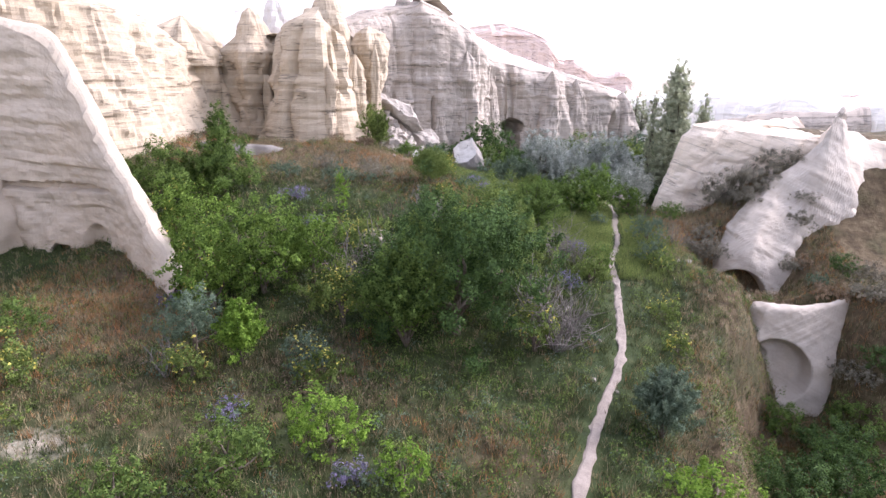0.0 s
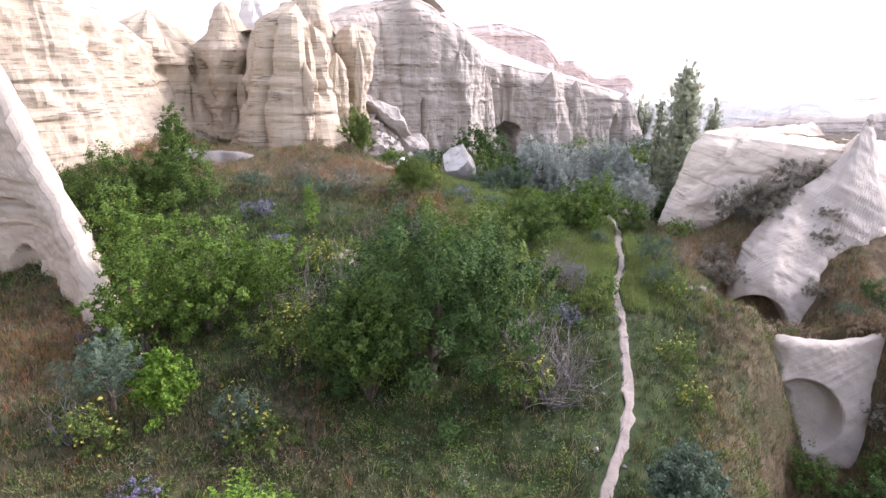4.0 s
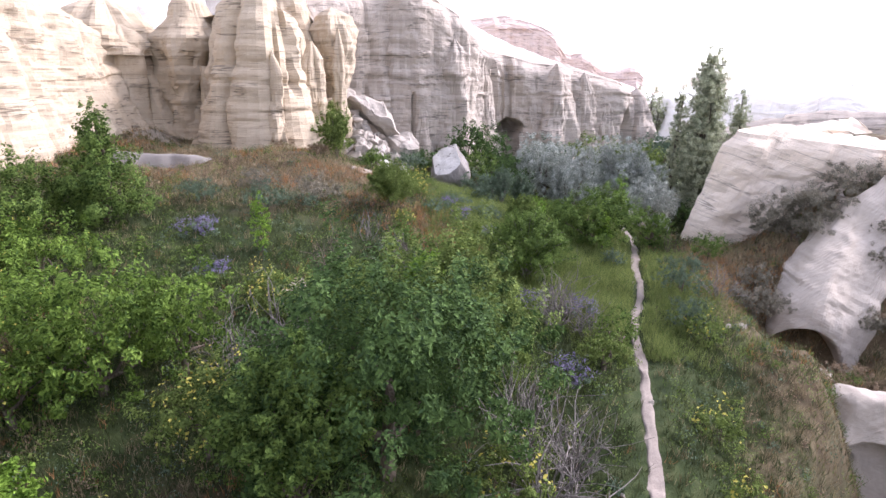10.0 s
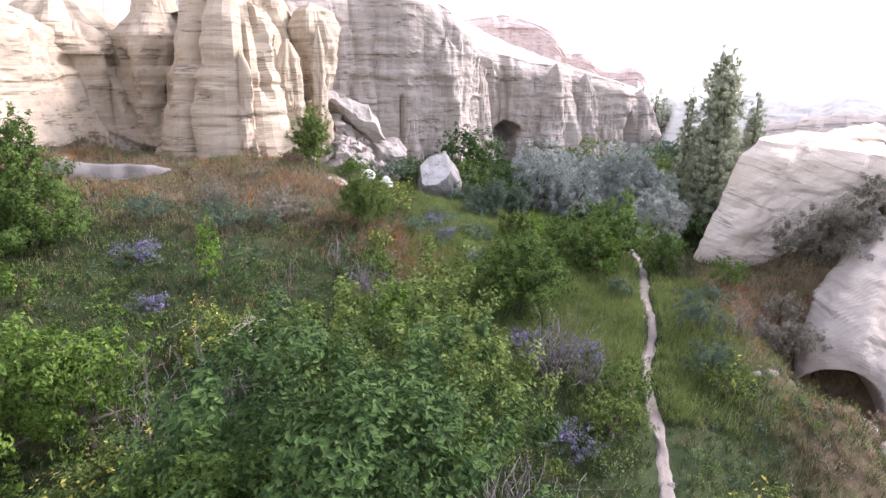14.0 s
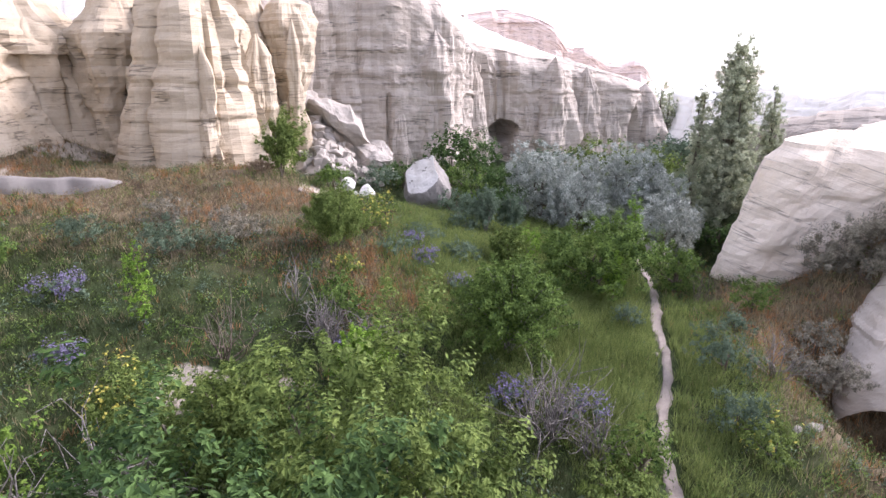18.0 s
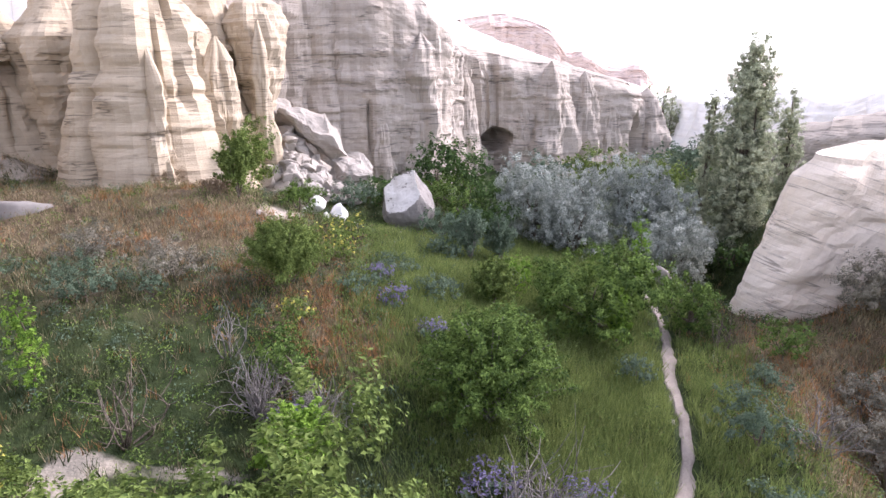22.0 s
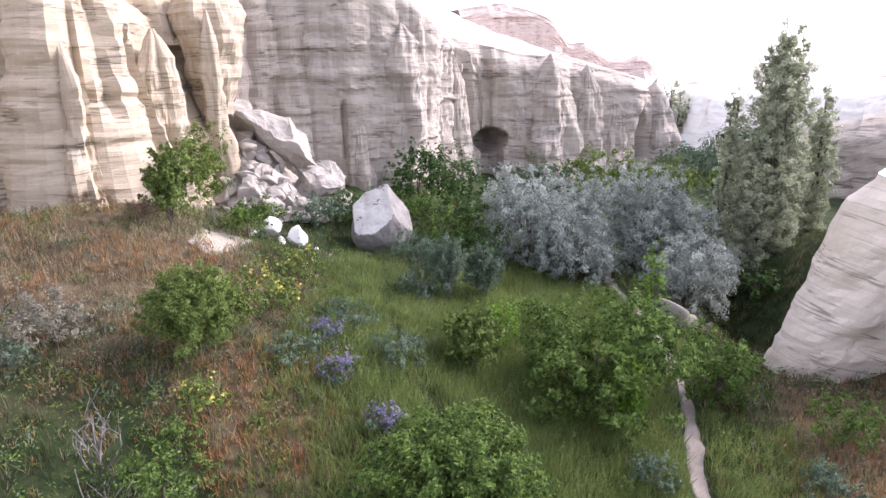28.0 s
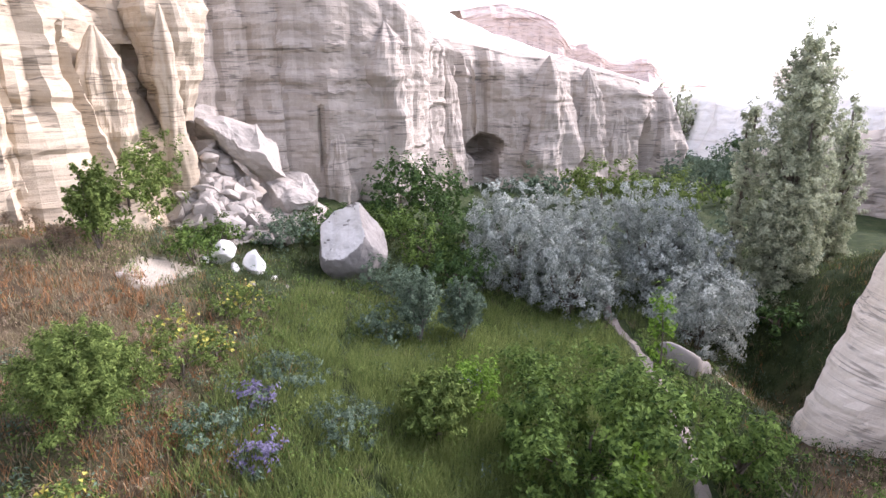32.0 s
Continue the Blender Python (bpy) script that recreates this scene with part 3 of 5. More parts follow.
rock_face("face", [(-8.5, 62.6, 5, 15.3), (-6.6, 64.2, 5, 16.2), (-4.6, 66.2, 4.4, 17.0), (-2.4, 67.6, 4, 17.6), (-1.9, 67.0, 4, 18.2), (1.0, 68.0, 3.4, 17.2), (4.4, 69.4, 2.8, 15.2), (5.2, 71.4, 2.6, 14.2), (5.2, 76, 2.4, 13.8)], GREY, wall_c, flute=0.5, flute_len=2.6, seed=4.0, back=7, batter=0.5, bedded=0.17, cap=1.0, dents=[(-0.6, 67.4, 7.4, 0.22, 1.4, 0.5), (-4.6, 66.2, 6, 0.5, 4, 0.5)])
rock_column("pillar", 0.35, 67.55, 3.0, 9.8, [(0, 0.95), (0.5, 0.75), (0.8, 0.68), (0.92, 0.5), (1, 0.05)], GREY, wall_c, seed=3.9, bedded=0.1)
rock_column("pillar", 3.2, 69.0, 2.6, 13.4, [(0, 1.5), (0.5, 1.25), (0.75, 1.35), (0.9, 1.0), (1, 0.1)], GREY, wall_c, seed=13.3, bedded=0.16)

wall_d = thing("rock_cliff", (10, 81, 2), "pale grey tuff cliff with pinnacles and an undercut hollow", "cliff")
rock_face("face", [(5.0, 74, 2.4, 13.8), (5.9, 78.2, 2, 13.6), (8.4, 82.4, 1.6, 12.6), (12.2, 82.8, 1.2, 11.6), (16.2, 83.8, 0.8, 11.2), (20.5, 85.4, 0.5, 10.2), (24.2, 87.0, 0.3, 9.2), (26.8, 90, 0.3, 7.4), (28.2, 95, 0.2, 5.0), (29, 103, 0.2, 3.0)], GREY, wall_d, flute=0.9, flute_len=3.4, seed=2.0, back=8, batter=0.6, bedded=0.17, dents=[(9.3, 82.5, 4.6, 1.9, 0.9, 2.6), (9.3, 82.5, 3.0, 1.5, 2.0, 1.2), (24.2, 87, 4.2, 0.7, 2.4, 1.2)])
rock_column("pinnacle", 6.6, 79.8, 1.2, 11.4, [(0, 1.8), (0.35, 1.45), (0.65, 1.05), (0.85, 0.65), (1, 0.06)], GREY, wall_d, seed=1.9)
rock_column("pinnacle", 15.0, 83.2, 0.2, 11.6, [(0, 2.3), (0.4, 2.1), (0.62, 2.0), (0.8, 1.25), (0.93, 0.6), (1, 0.06)], GREY, wall_d, seed=5.2, bedded=0.17)
rock_column("pinnacle", 12.4, 82.9, 0.2, 7.8, [(0, 1.4), (0.6, 1.0), (0.85, 0.6), (1, 0.06)], GREY, wall_d, seed=15.2)
rock_column("pinnacle", 18.6, 85.3, 0.0, 10.6, [(0, 2.1), (0.4, 1.9), (0.7, 1.5), (0.9, 0.7), (1, 0.06)], GREY, wall_d, seed=25.2)
rock_column("pinnacle", 21.6, 86.4, 0.0, 9.0, [(0, 1.6), (0.5, 1.5), (0.8, 0.9), (1, 0.06)], GREY, wall_d, seed=27.7)
rock_column("pinnacle", 26.0, 89.2, 0.0, 8.8, [(0, 2.4), (0.4, 2.1), (0.75, 1.5), (0.92, 0.8), (1, 0.06)], GREY, wall_d, seed=35.2)

# Upper tiers behind the cliff tops, and the far ridges.
tier = thing("upper_ridge", (-10, 72, 12), "tuff ridge above the cliff, sun glare painted in white", "ridge")
# Overexposed sun is put into this tier's white base colour.
rock_face("face", [(-60, 42, 12, 22), (-36, 54, 12, 23), (-24, 66, 12, 22), (-14, 69, 12, 23), (-8, 72, 12, 21.5), (0, 78, 12, 21), (5, 89, 10, 17), (13, 97, 8, 13.8), (24, 103, 6, 10.8), (35, 110, 3, 7.8), (46, 122, 2, 5)], CHALK_GLARE, tier, bedded=0.05, flute=0.5, flute_len=5.0, seed=11.0, step=0.5, back=14, batter=3.5, cap=2.5)
rock_column("cone", -15.8, 64.5, 11, 18.5, [(0, 3.0), (0.5, 1.8), (0.8, 1.1), (1, 0.1)], BROKEN, tier, seed=41)
rock_column("cone", -10.5, 62.5, 12, 18.5, [(0, 3.4), (0.5, 2.2), (0.85, 1.0), (1, 0.1)], CREAM, tier, seed=42)
rock_column("cone", -3.6, 69.5, 15, 19.4, [(0, 1.8), (0.5, 1.1), (0.85, 0.6), (1, 0.1)], GREY, tier, seed=43)
far = thing("far_pink_ridge", (70, 250, 0), "faint pink rocky ridge in the far haze", "ridge")
rock_face("face", [(10, 236, 2, 27), (24, 240, 2, 29.3), (34, 240, 2, 26.5), (42, 238, 2, 22.6), (47, 242, 2, 15), (50, 240, 2, 17.7), (60, 242, 2, 11.5), (66, 242, 2, 11.0), (71, 240, 2, 12.9), (76, 242, 2, 5), (100, 250, 2, 3), (190, 260, 2, 5), (260, 200, 0, 8)], PINK, far, step=2.0, flute=1.5, flute_len=9, bedded=0.5, back=60, batter=8, cap=1.5, seed=21)

# The tilted slab and the rocks beyond the footpath.
slab = thing("tilted_rock_slab", (20, 45, 1), "pinkish grey tilted slab of bedded tuff", "rock")
rock_face("face", [(34, 64, 0, 7.0), (26, 56, 0.2, 7.2), (19.4, 48.8, 0.5, 7.5), (16.6, 46.4, 0.8, 7.7), (16.0, 45.3, 0.8, 7.6), (17.2, 44.7, 0.6, 7.4), (20.5, 44.4, 0.5, 7.1), (24, 44.6, 0.5, 6.7), (30, 45.5, 0.5, 6.2), (42, 48, 0.5, 6)], TILT, slab, flute=0.05, flute_len=4.0, bedded=0.10, rough=0.81, batter=0.1, cap=0.35, apex=(31, 52, 6.4), tilt=0.36, lean=2.5, seed=6.0, step=0.16)

spur = thing("rock_spur", (26, 41, -2), "pale tuff spur falling from a blunt peak", "rock")


def massif(name, x0, x1, y0, y1, step, ridges, material, parent, seed):
    """Bare rock that falls away from ridge lines: (top, foot, fall across, roundness)."""
    X, Y = np.meshgrid(np.arange(x0, x1, step), np.arange(y0, y1, step))
    wx = X + 0.5 * fractal(X + seed, Y, 0 * X, 0.4, 3)
    wy = Y + 0.5 * fractal(X, Y + seed, 0 * X, 0.4, 3)
    Z = np.full(X.shape, -8.0)
    for (ax, ay, az), (bx, by, bz), fall, round_ in ridges:
        ux, uy = bx - ax, by - ay
        t = np.clip(((wx - ax) * ux + (wy - ay) * uy) / (ux * ux + uy * uy), 0, 1)
        dist = np.hypot(wx - ax - t * ux, wy - ay - t * uy)
        Z = np.maximum(Z, az + (bz - az) * t - fall * (np.sqrt(dist**2 + round_**2) - round_))
    Z = Z + 0.22 * fractal(X, Y, 0 * X, 0.8, 4) + 0.22 * beds(Z + 0.33 * X + 0.3 * field(X, Y, Z, 0.4)) + 0.1 * beds(2.3 * (Z + 0.33 * X))
    Z = np.maximum(Z, ground_z(np.clip(X, -60, 60), Y) - 0.6)
    return mesh_object(name, np.stack([X, Y, Z], -1).reshape(-1, 3), grid_faces(*X.shape), material, parent)


massif("flank", 26.5, 44, 37.6, 52, 0.18, [((28.6, 44.0, 8.0), (31.0, 40.5, 1.5), 1.8, 0.5), ((33.5, 43.5, 8.0), (33.0, 38.5, 0.0), 1.8, 0.5), ((28.6, 44.2, 7.6), (34, 45, 6.2), 1.7, 0.6), ((38, 44, 8.5), (40, 38, 1), 1.6, 0.6)], TILT, spur, 16.0)
drape("buttress", [[(20.4, 44.4, -0.6), (21.4, 43.4, 2.0), (24.8, 45.4, 4.4)], [(18.2, 41.0, -3.2), (19.6, 40.6, 0.9), (23.4, 43.0, 4.6)], [(17.7, 38.9, -4.4), (18.4, 38.3, -0.3), (23.2, 41.8, 4.8)], [(19.3, 36.7, -4.8), (19.7, 37.3, 0.2), (24.4, 42.2, 5.6)], [(21.6, 36.3, -5.0), (21.8, 37.2, -1.3), (26.2, 42.6, 6.8)], [(24.2, 37.0, -4.4), (24.6, 38.7, 0.2), (27.2, 42.9, 8.6)], [(27.4, 38.4, -3.2), (27.8, 40.0, 1.6), (28.0, 43.4, 9.0)], [(29.4, 40.4, -2.4), (29.2, 41.6, 2.8), (28.8, 44.4, 8.4)]], SMOOTH, spur, seed=16.0, tilt=(0.45, -0.1), bedded=0.06, swell=0.3, rough=0.09, hollows=[((19.3, 37.0, -3.0), (1.75, 2.2, 2.1), (0.9, 3.2, 0.0))])

lobe = thing("hollowed_rock_bank", (19, 31, -4), "pale eroded tuff bank with a hollowed face", "rock")
drape("face", [[(17.4, 35.0, -6.2), (17.6, 34.8, -3.4), (18.6, 35.0, -1.9)], [(17.2, 32.6, -6.4), (17.2, 32.4, -3.4), (18.0, 32.8, -1.5)], [(17.5, 31.1, -6.8), (17.4, 31.1, -3.4), (18.3, 31.8, -1.3)], [(19.3, 30.2, -7.4), (19.2, 30.7, -4.2), (19.8, 31.7, -1.25)], [(21.0, 29.7, -7.8), (21.0, 30.5, -4.2), (21.4, 31.8, -1.15)], [(21.5, 29.9, -8.0), (22.2, 30.9, -4.0), (23.2, 32.3, -0.85)], [(21.9, 31.6, -8.0), (22.9, 32.2, -3.6), (25.4, 33.4, -0.9)]], SMOOTH, lobe, seed=14.0, step=0.12, tilt=(-0.5, 0.2), bedded=0.012, swell=0.25, rough=0.07, back=2.6, hollows=[((18.7, 30.8, -4.6), (1.8, 1.9, 1.7), (0.5, 1.1, 0.0)), ((18.2, 30.8, -4.0), (0.9, 1.4, 1.0), (0.4, 0.5, 0.1))])

# The pale fin of rock beside the first stretch.
fin = thing("rock_fin", (-18, 31, 1), "pale tuff fin with a long crack and a small hole", "rock")
rock_face("face", [(-50, 33, -1, 17), (-34, 34.5, -1.4, 16), (-27, 34.2, -1.5, 14.5), (-22.5, 33.6, -1.4, 13.4), (-20.5, 33.4, -1.0, 12.6), (-19.0, 32.8, -0.6, 10.1), (-17.6, 32.0, -0.4, 7.8), (-16.2, 31.0, -0.2, 5.8), (-14.4, 29.4, 0.0, 3.7), (-12.8, 27.9, 0.0, 1.9), (-11.8, 27.0, 0.0, 0.7)], FINROCK, fin, flute=0.12, flute_len=4.2, bedded=0.10, batter=0.5, cap=0.15, back=1.3, seed=17.0, step=0.14, rough=0.9, tilt=0.06, dents=[(-20.3, 33.2, 1.6, 0.55, 0.3, 1.8), (-18.2, 32.3, 2.2, 0.9, 0.9, 0.5), (-20.6, 33.4, 5.1, 4.4, 0.17, 0.5), (-23.5, 33.6, 3.2, 0.3, 1.4, 0.3)])
rock_column("shoulder", -26.0, 34.6, 1.0, 13.0, [(0, 3.4), (0.4, 2.4), (0.8, 1.6), (1, 0.2)], FINROCK, fin, seed=71, bedded=0.06)
ledge = thing("rock_ledge", (-14.4, 47, 5), "low pale step of rock across the dry slope", "rock")
rock_face("face", [(-17.4, 45.9, 4.8, 5.65), (-16.2, 46.2, 4.9, 5.6), (-14.4, 47.1, 4.7, 5.4), (-12.9, 47.9, 4.6, 5.2), (-12.2, 48.9, 4.5, 4.8)], WEATHER, ledge, flute=0.05, flute_len=3, bedded=0.04, batter=0.1, cap=0.1, back=0.45, seed=23.0, step=0.15, rough=0.5)

cut = thing("earth_bank", (14.6, 49.4, 1), "small bare cut bank of pale earth beside the footpath", "bank")
rock_face("face", [(13.9, 50.4, 0.3, 1.2), (14.3, 49.5, 0.3, 1.3), (15.2, 49.0, 0.0, 1.15), (16.0, 49.5, -0.6, 0.7)], WEATHER, cut, flute=0.05, flute_len=2, bedded=0.03, batter=0.25, cap=0.15, back=0.5, step=0.12, seed=61.0, rough=0.5)

# The ridges across the valley, and the banks that close it behind and to the sides.
ridge = thing("far_white_ridge", (60, 90, 0), "tuff ridge across the valley, sun glare painted in white", "ridge")
# This run faces away from the sun; its white colour imitates sunlit glare.
rock_face("face", [(30, 112, -1, 6), (34, 103, -1, 8.2), (37, 97, -1, 7.2), (40, 90, -1, 9.4), (43, 85, -1, 8.2), (46, 81, -1, 9.8), (49, 78, -1, 7.6), (53, 75, -1, 8.8), (58, 73, -1, 7.4), (64, 72, -1, 9.6), (72, 71, -1, 8.6), (80, 70, -1, 11), (96, 50, -1, 14), (104, 20, -1, 16)], CHALK_GLARE, ridge, flute=2.2, flute_len=5, bedded=0.14, batter=5, cap=2, back=12, step=0.5, seed=31.0)
rock_face("face", [(31.0, 84, -1, 3.6), (32.0, 77, -1, 5.0), (34.5, 72, -1, 6.0), (38.5, 69.5, -1, 6.6), (46, 66, -1, 7.2)], GREY, ridge, flute=0.5, flute_len=3, bedded=0.14, batter=1.4, cap=1.2, back=5, step=0.3, seed=37.0, tilt=0.2)
rock_column("cone", 43, 74, -1, 5.6, [(0, 7), (0.4, 4.4), (0.8, 2), (1, 0.2)], GREY, ridge, seed=51, n=60)
rock_column("cone", 38.5, 62, -1.5, 5.2, [(0, 7), (0.35, 4.6), (0.75, 2.4), (1, 0.2)], TILT, ridge, seed=52, n=60, tilt=0.3)
near_bank = thing("valley_bank", (0, -22, 0), "pale tuff bank at the head of the valley", "ridge")
rock_face("face", [(70, 20, -3, 12), (50, -6, -2, 11), (24, -20, -1, 11), (0, -24, -1, 11), (-30, -18, 0, 13), (-58, 10, 1, 16), (-62, 32, 2, 17)], CREAM, near_bank, flute=1.2, flute_len=6, batter=4, back=30, step=0.8, seed=33.0)

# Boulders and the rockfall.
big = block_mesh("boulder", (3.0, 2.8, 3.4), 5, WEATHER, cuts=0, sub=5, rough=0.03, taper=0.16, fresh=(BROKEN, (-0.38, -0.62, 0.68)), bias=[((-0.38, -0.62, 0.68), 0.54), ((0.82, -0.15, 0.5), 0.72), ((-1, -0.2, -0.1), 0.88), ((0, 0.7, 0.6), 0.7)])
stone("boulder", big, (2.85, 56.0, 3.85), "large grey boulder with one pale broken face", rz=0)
white = block_mesh("white_stone", (1.25, 1.0, 1.3), 21, CHALK_GLARE, cuts=8, sub=3)
stone("white_stone", white, (-1.75, 53.6, float(ground_z(-1.75, 53.6)) + 0.42), "chalk-white stone lying in the grass", "stone", group="white stones")
white2 = block_mesh("white_stone", (0.9, 0.8, 1.2), 22, CHALK_GLARE, cuts=8, sub=3)
stone("white_stone", white2, (-0.5, 53.4, float(ground_z(-0.5, 53.4)) + 0.38), "small chalk-white stone lying in the grass", "stone", group="white stones")
for x, y, k in [(-1.15, 53.0, 0.5), (-0.85, 53.9, 0.62), (-2.3, 53.2, 0.42), (0.35, 53.0, 0.36)]:
    chip = stone("white_stone", white2, (x, y, float(ground_z(x, y)) + 0.22 * k), "chalk-white chip beside larger white stones", "stone", rz=90 * k * 7, group="white stones", tip=(20, 40 * k))
    chip.scale = (k, k, 0.8 * k)
slabfall = block_mesh("fallen_slab", (6.2, 3.6, 3.2), 31, RUBBLE, cuts=9, sub=5, rough=0.075, bias=[((0.1, -0.4, 1), 0.62), ((-0.1, 0.1, -1), 0.6), ((0.15, -1, -0.2), 0.62)])
stone("fallen_slab", slabfall, (-3.3, 62.0, 7.2), "large pale slab fallen against the cliff", "boulder", rz=-8, tip=(8, 30))
slab_2 = block_mesh("fallen_slab", (3.8, 2.8, 2.6), 32, RUBBLE, cuts=9, sub=5, rough=0.075, bias=[((0.2, -0.5, 1), 0.6), ((-1, -0.3, 0.1), 0.7)])
stone("fallen_slab", slab_2, (-0.9, 61.6, 4.7), "wedge of pale rock at the cliff foot", "boulder", rz=10, tip=(6, 26))
slab_3 = block_mesh("fallen_slab", (2.0, 1.7, 1.7), 33, RUBBLE, cuts=10, sub=4, rough=0.08)
stone("fallen_slab", slab_3, (-5.6, 62.6, 8.3), "square block lodged above the rockfall", "boulder", rz=20, tip=(10, 8))
shapes = [block_mesh("rubble_stone", (1.0, 0.85, 0.75), 40 + k, RUBBLE, cuts=14, sub=3) for k in range(8)]
HEAP = [(-4.9, 61.8, 3.4, 7.3), (-3.9, 59.6, 2.6, 5.6), (-1.6, 62.0, 2.8, 5.2), (-3.0, 57.9, 2.0, 4.3)]


def heap_z(x, y):
    return max(float(ground_z(x, y)), *(zt - (zt - float(ground_z(cx, cy)) + 0.3) * math.hypot(x - cx, y - cy) / r for cx, cy, r, zt in HEAP))


rr = random.Random(4)
for k in range(280):
    w = rr.random()
    x = -5.0 + 2.0 * w + rr.gauss(0, 0.55 + 0.55 * w) + (1.4 if k % 4 == 0 else 0)
    y = 61.2 - 4.0 * w + rr.gauss(0, 0.35)
    size = rr.choice((0.35, 0.45, 0.55, 0.7, 0.85, 1.1, 1.4))
    ob = stone("rubble_stone", shapes[k % 8], (x, y, heap_z(x, y) + 0.2 * size), "pale angular stone in the rockfall heap", "stone", rz=rr.uniform(0, 360), group="rockfall stones", tip=(rr.uniform(-40, 40), rr.uniform(-40, 40)))
    ob.scale = (size * rr.uniform(0.8, 1.4), size, size * rr.uniform(0.7, 1.1))
talus = thing("talus_heap", (-4, 61, 4), "heap of pale grit under the fallen stones", "rubble")
for x, y, r, zt in HEAP:
    zb = float(ground_z(x, y)) - 0.3
    rock_column("mound", x, y, zb, zt, [(0, r), (0.5, 0.55 * r), (0.9, 0.16 * r), (1, 0.05)], RUBBLE, talus, seed=x * 3, n=40, rough=0.1)
for x, y, s in [(2.6, 52.2, 0.35), (1.2, 51.6, 0.28), (0.2, 51.0, 0.4), (4.4, 50.5, 0.3), (6.0, 21.1, 0.3), (6.7, 20.4, 0.22), (9.0, 28.2, 0.25), (11.0, 37.4, 0.3), (7.0, 24.2, 0.2), (14.6, 34.2, 0.5), (13.9, 33.9, 0.35), (-3.3, 49.2, 0.4), (-4.0, 33.0, 0.3), (17.2, 50.8, 0.5)]:
    ob = stone("loose_stone", shapes[int(s * 20) % 8], (x, y, float(ground_z(x, y)) + 0.2 * s), "small pale stone lying in the grass", "stone", rz=s * 400, group="loose stones")
    ob.scale = (s, s, s)


# ---- plants ----
def tube(name, pts, radii, material, parent, sides=6):
    pts = np.asarray(pts, float)
    tang = np.gradient(pts, axis=0)
    tang /= np.linalg.norm(tang, axis=1)[:, None] + 1e-9
    ref = np.where(np.abs(tang[:, 2:3]) > 0.9, [[1.0, 0, 0]], [[0, 0, 1.0]])
    a = np.cross(tang, ref)
    a /= np.linalg.norm(a, axis=1)[:, None] + 1e-9
    b = np.cross(tang, a)
    th = np.linspace(0, 2 * math.pi, sides, endpoint=False)
    P = pts[:, None] + np.asarray(radii)[:, None, None] * (np.cos(th)[None, :, None] * a[:, None] + np.sin(th)[None, :, None] * b[:, None])
    return mesh_object(name, P.reshape(-1, 3), grid_faces(len(pts), sides, True), material, parent)


def limb(rng, a, b, sag=0.15, n=6):
    a, b = np.asarray(a, float), np.asarray(b, float)
    t = np.linspace(0, 1, n)[:, None]
    bend = rng.normal(size=3) * sag * np.linalg.norm(b - a)
    return a + (b - a) * t + bend * np.sin(t * math.pi)


def leaf_quads(rng, c, out, length, width, droop=0.0):
    """Pointed leaves: each a folded lozenge about its centre, facing roughly along out."""
    n = len(c)
    nrm = out * 1.3 + rng.normal(size=(n, 3)) * 0.55 + [0, 0, 0.3]
    nrm /= np.linalg.norm(nrm, axis=1)[:, None] + 1e-9
    a = rng.normal(size=(n, 3)) + out * 0.5 - [0, 0, droop]
    a -= (a * nrm).sum(1)[:, None] * nrm
    a /= np.linalg.norm(a, axis=1)[:, None] + 1e-9
    b = np.cross(nrm, a)
    L = length * rng.uniform(0.6, 1.35, (n, 1))
    W = width * rng.uniform(0.7, 1.3, (n, 1))
    fold = nrm * W * 0.25
    v = np.stack([c - a * L * 0.5, c + b * W * 0.5 + fold, c + a * L * 0.5, c - b * W * 0.5 + fold], 1)
    return v.reshape(-1, 3), np.arange(4 * n).reshape(-1, 4)


def foliage(name, rng, centre, radii, n, length, width, material, parent, label="", droop=0.0, ragged=0.45, tuft=None, fill=0.22, sprig=1.0):
    """A clump of leaves: small domed tufts on a lumpy shell with gaps between them, and some leaves inside."""
    radii = np.asarray(radii, float)
    mean = float(radii.prod() ** (1 / 3))
    s = tuft or float(np.clip(0.34 * mean, 0.9 * length, 2.6 * length + 0.12))
    m = max(7, int(2.6 * (mean / s) ** 2))
    d = rng.normal(size=(m, 3)) + [0, 0, 0.2]
    d /= np.linalg.norm(d, axis=1)[:, None]
    lump = 1 + ragged * fractal(d[:, 0] * 2 + centre[0], d[:, 1] * 2 + centre[1], d[:, 2] * 2 + centre[2], 1.0, 3)
    r = np.where(rng.random(m) < fill, rng.uniform(0.4, 0.8, m), rng.uniform(0.85, 1.12, m)) * lump
    heart = np.asarray(centre) + d * r[:, None] * radii
    size = s * rng.uniform(0.6, 1.35, (m, 1))
    lead = d + [0, 0, 0.6 - 1.3 * droop] + rng.normal(size=(m, 3)) * 0.35
    lead /= np.linalg.norm(lead, axis=1)[:, None]
    k = rng.integers(0, m, n)
    off = rng.normal(size=(n, 3))
    off /= np.linalg.norm(off, axis=1)[:, None]
    off *= rng.uniform(0, 1, (n, 1)) ** 0.45
    along = (off * lead[k]).sum(1)[:, None]
    off = 0.72 * off + lead[k] * (np.abs(along) * 1.9 - 0.72 * along) * sprig
    c = heart[k] + off * size[k]
    v, f = leaf_quads(rng, c, 0.75 * off + 0.45 * d[k] + 0.25 * lead[k], length, width, droop)
    return tagged(mesh_object(name, v, f, material, parent, label, smooth=False), kind="stuff")


SEED = [100]


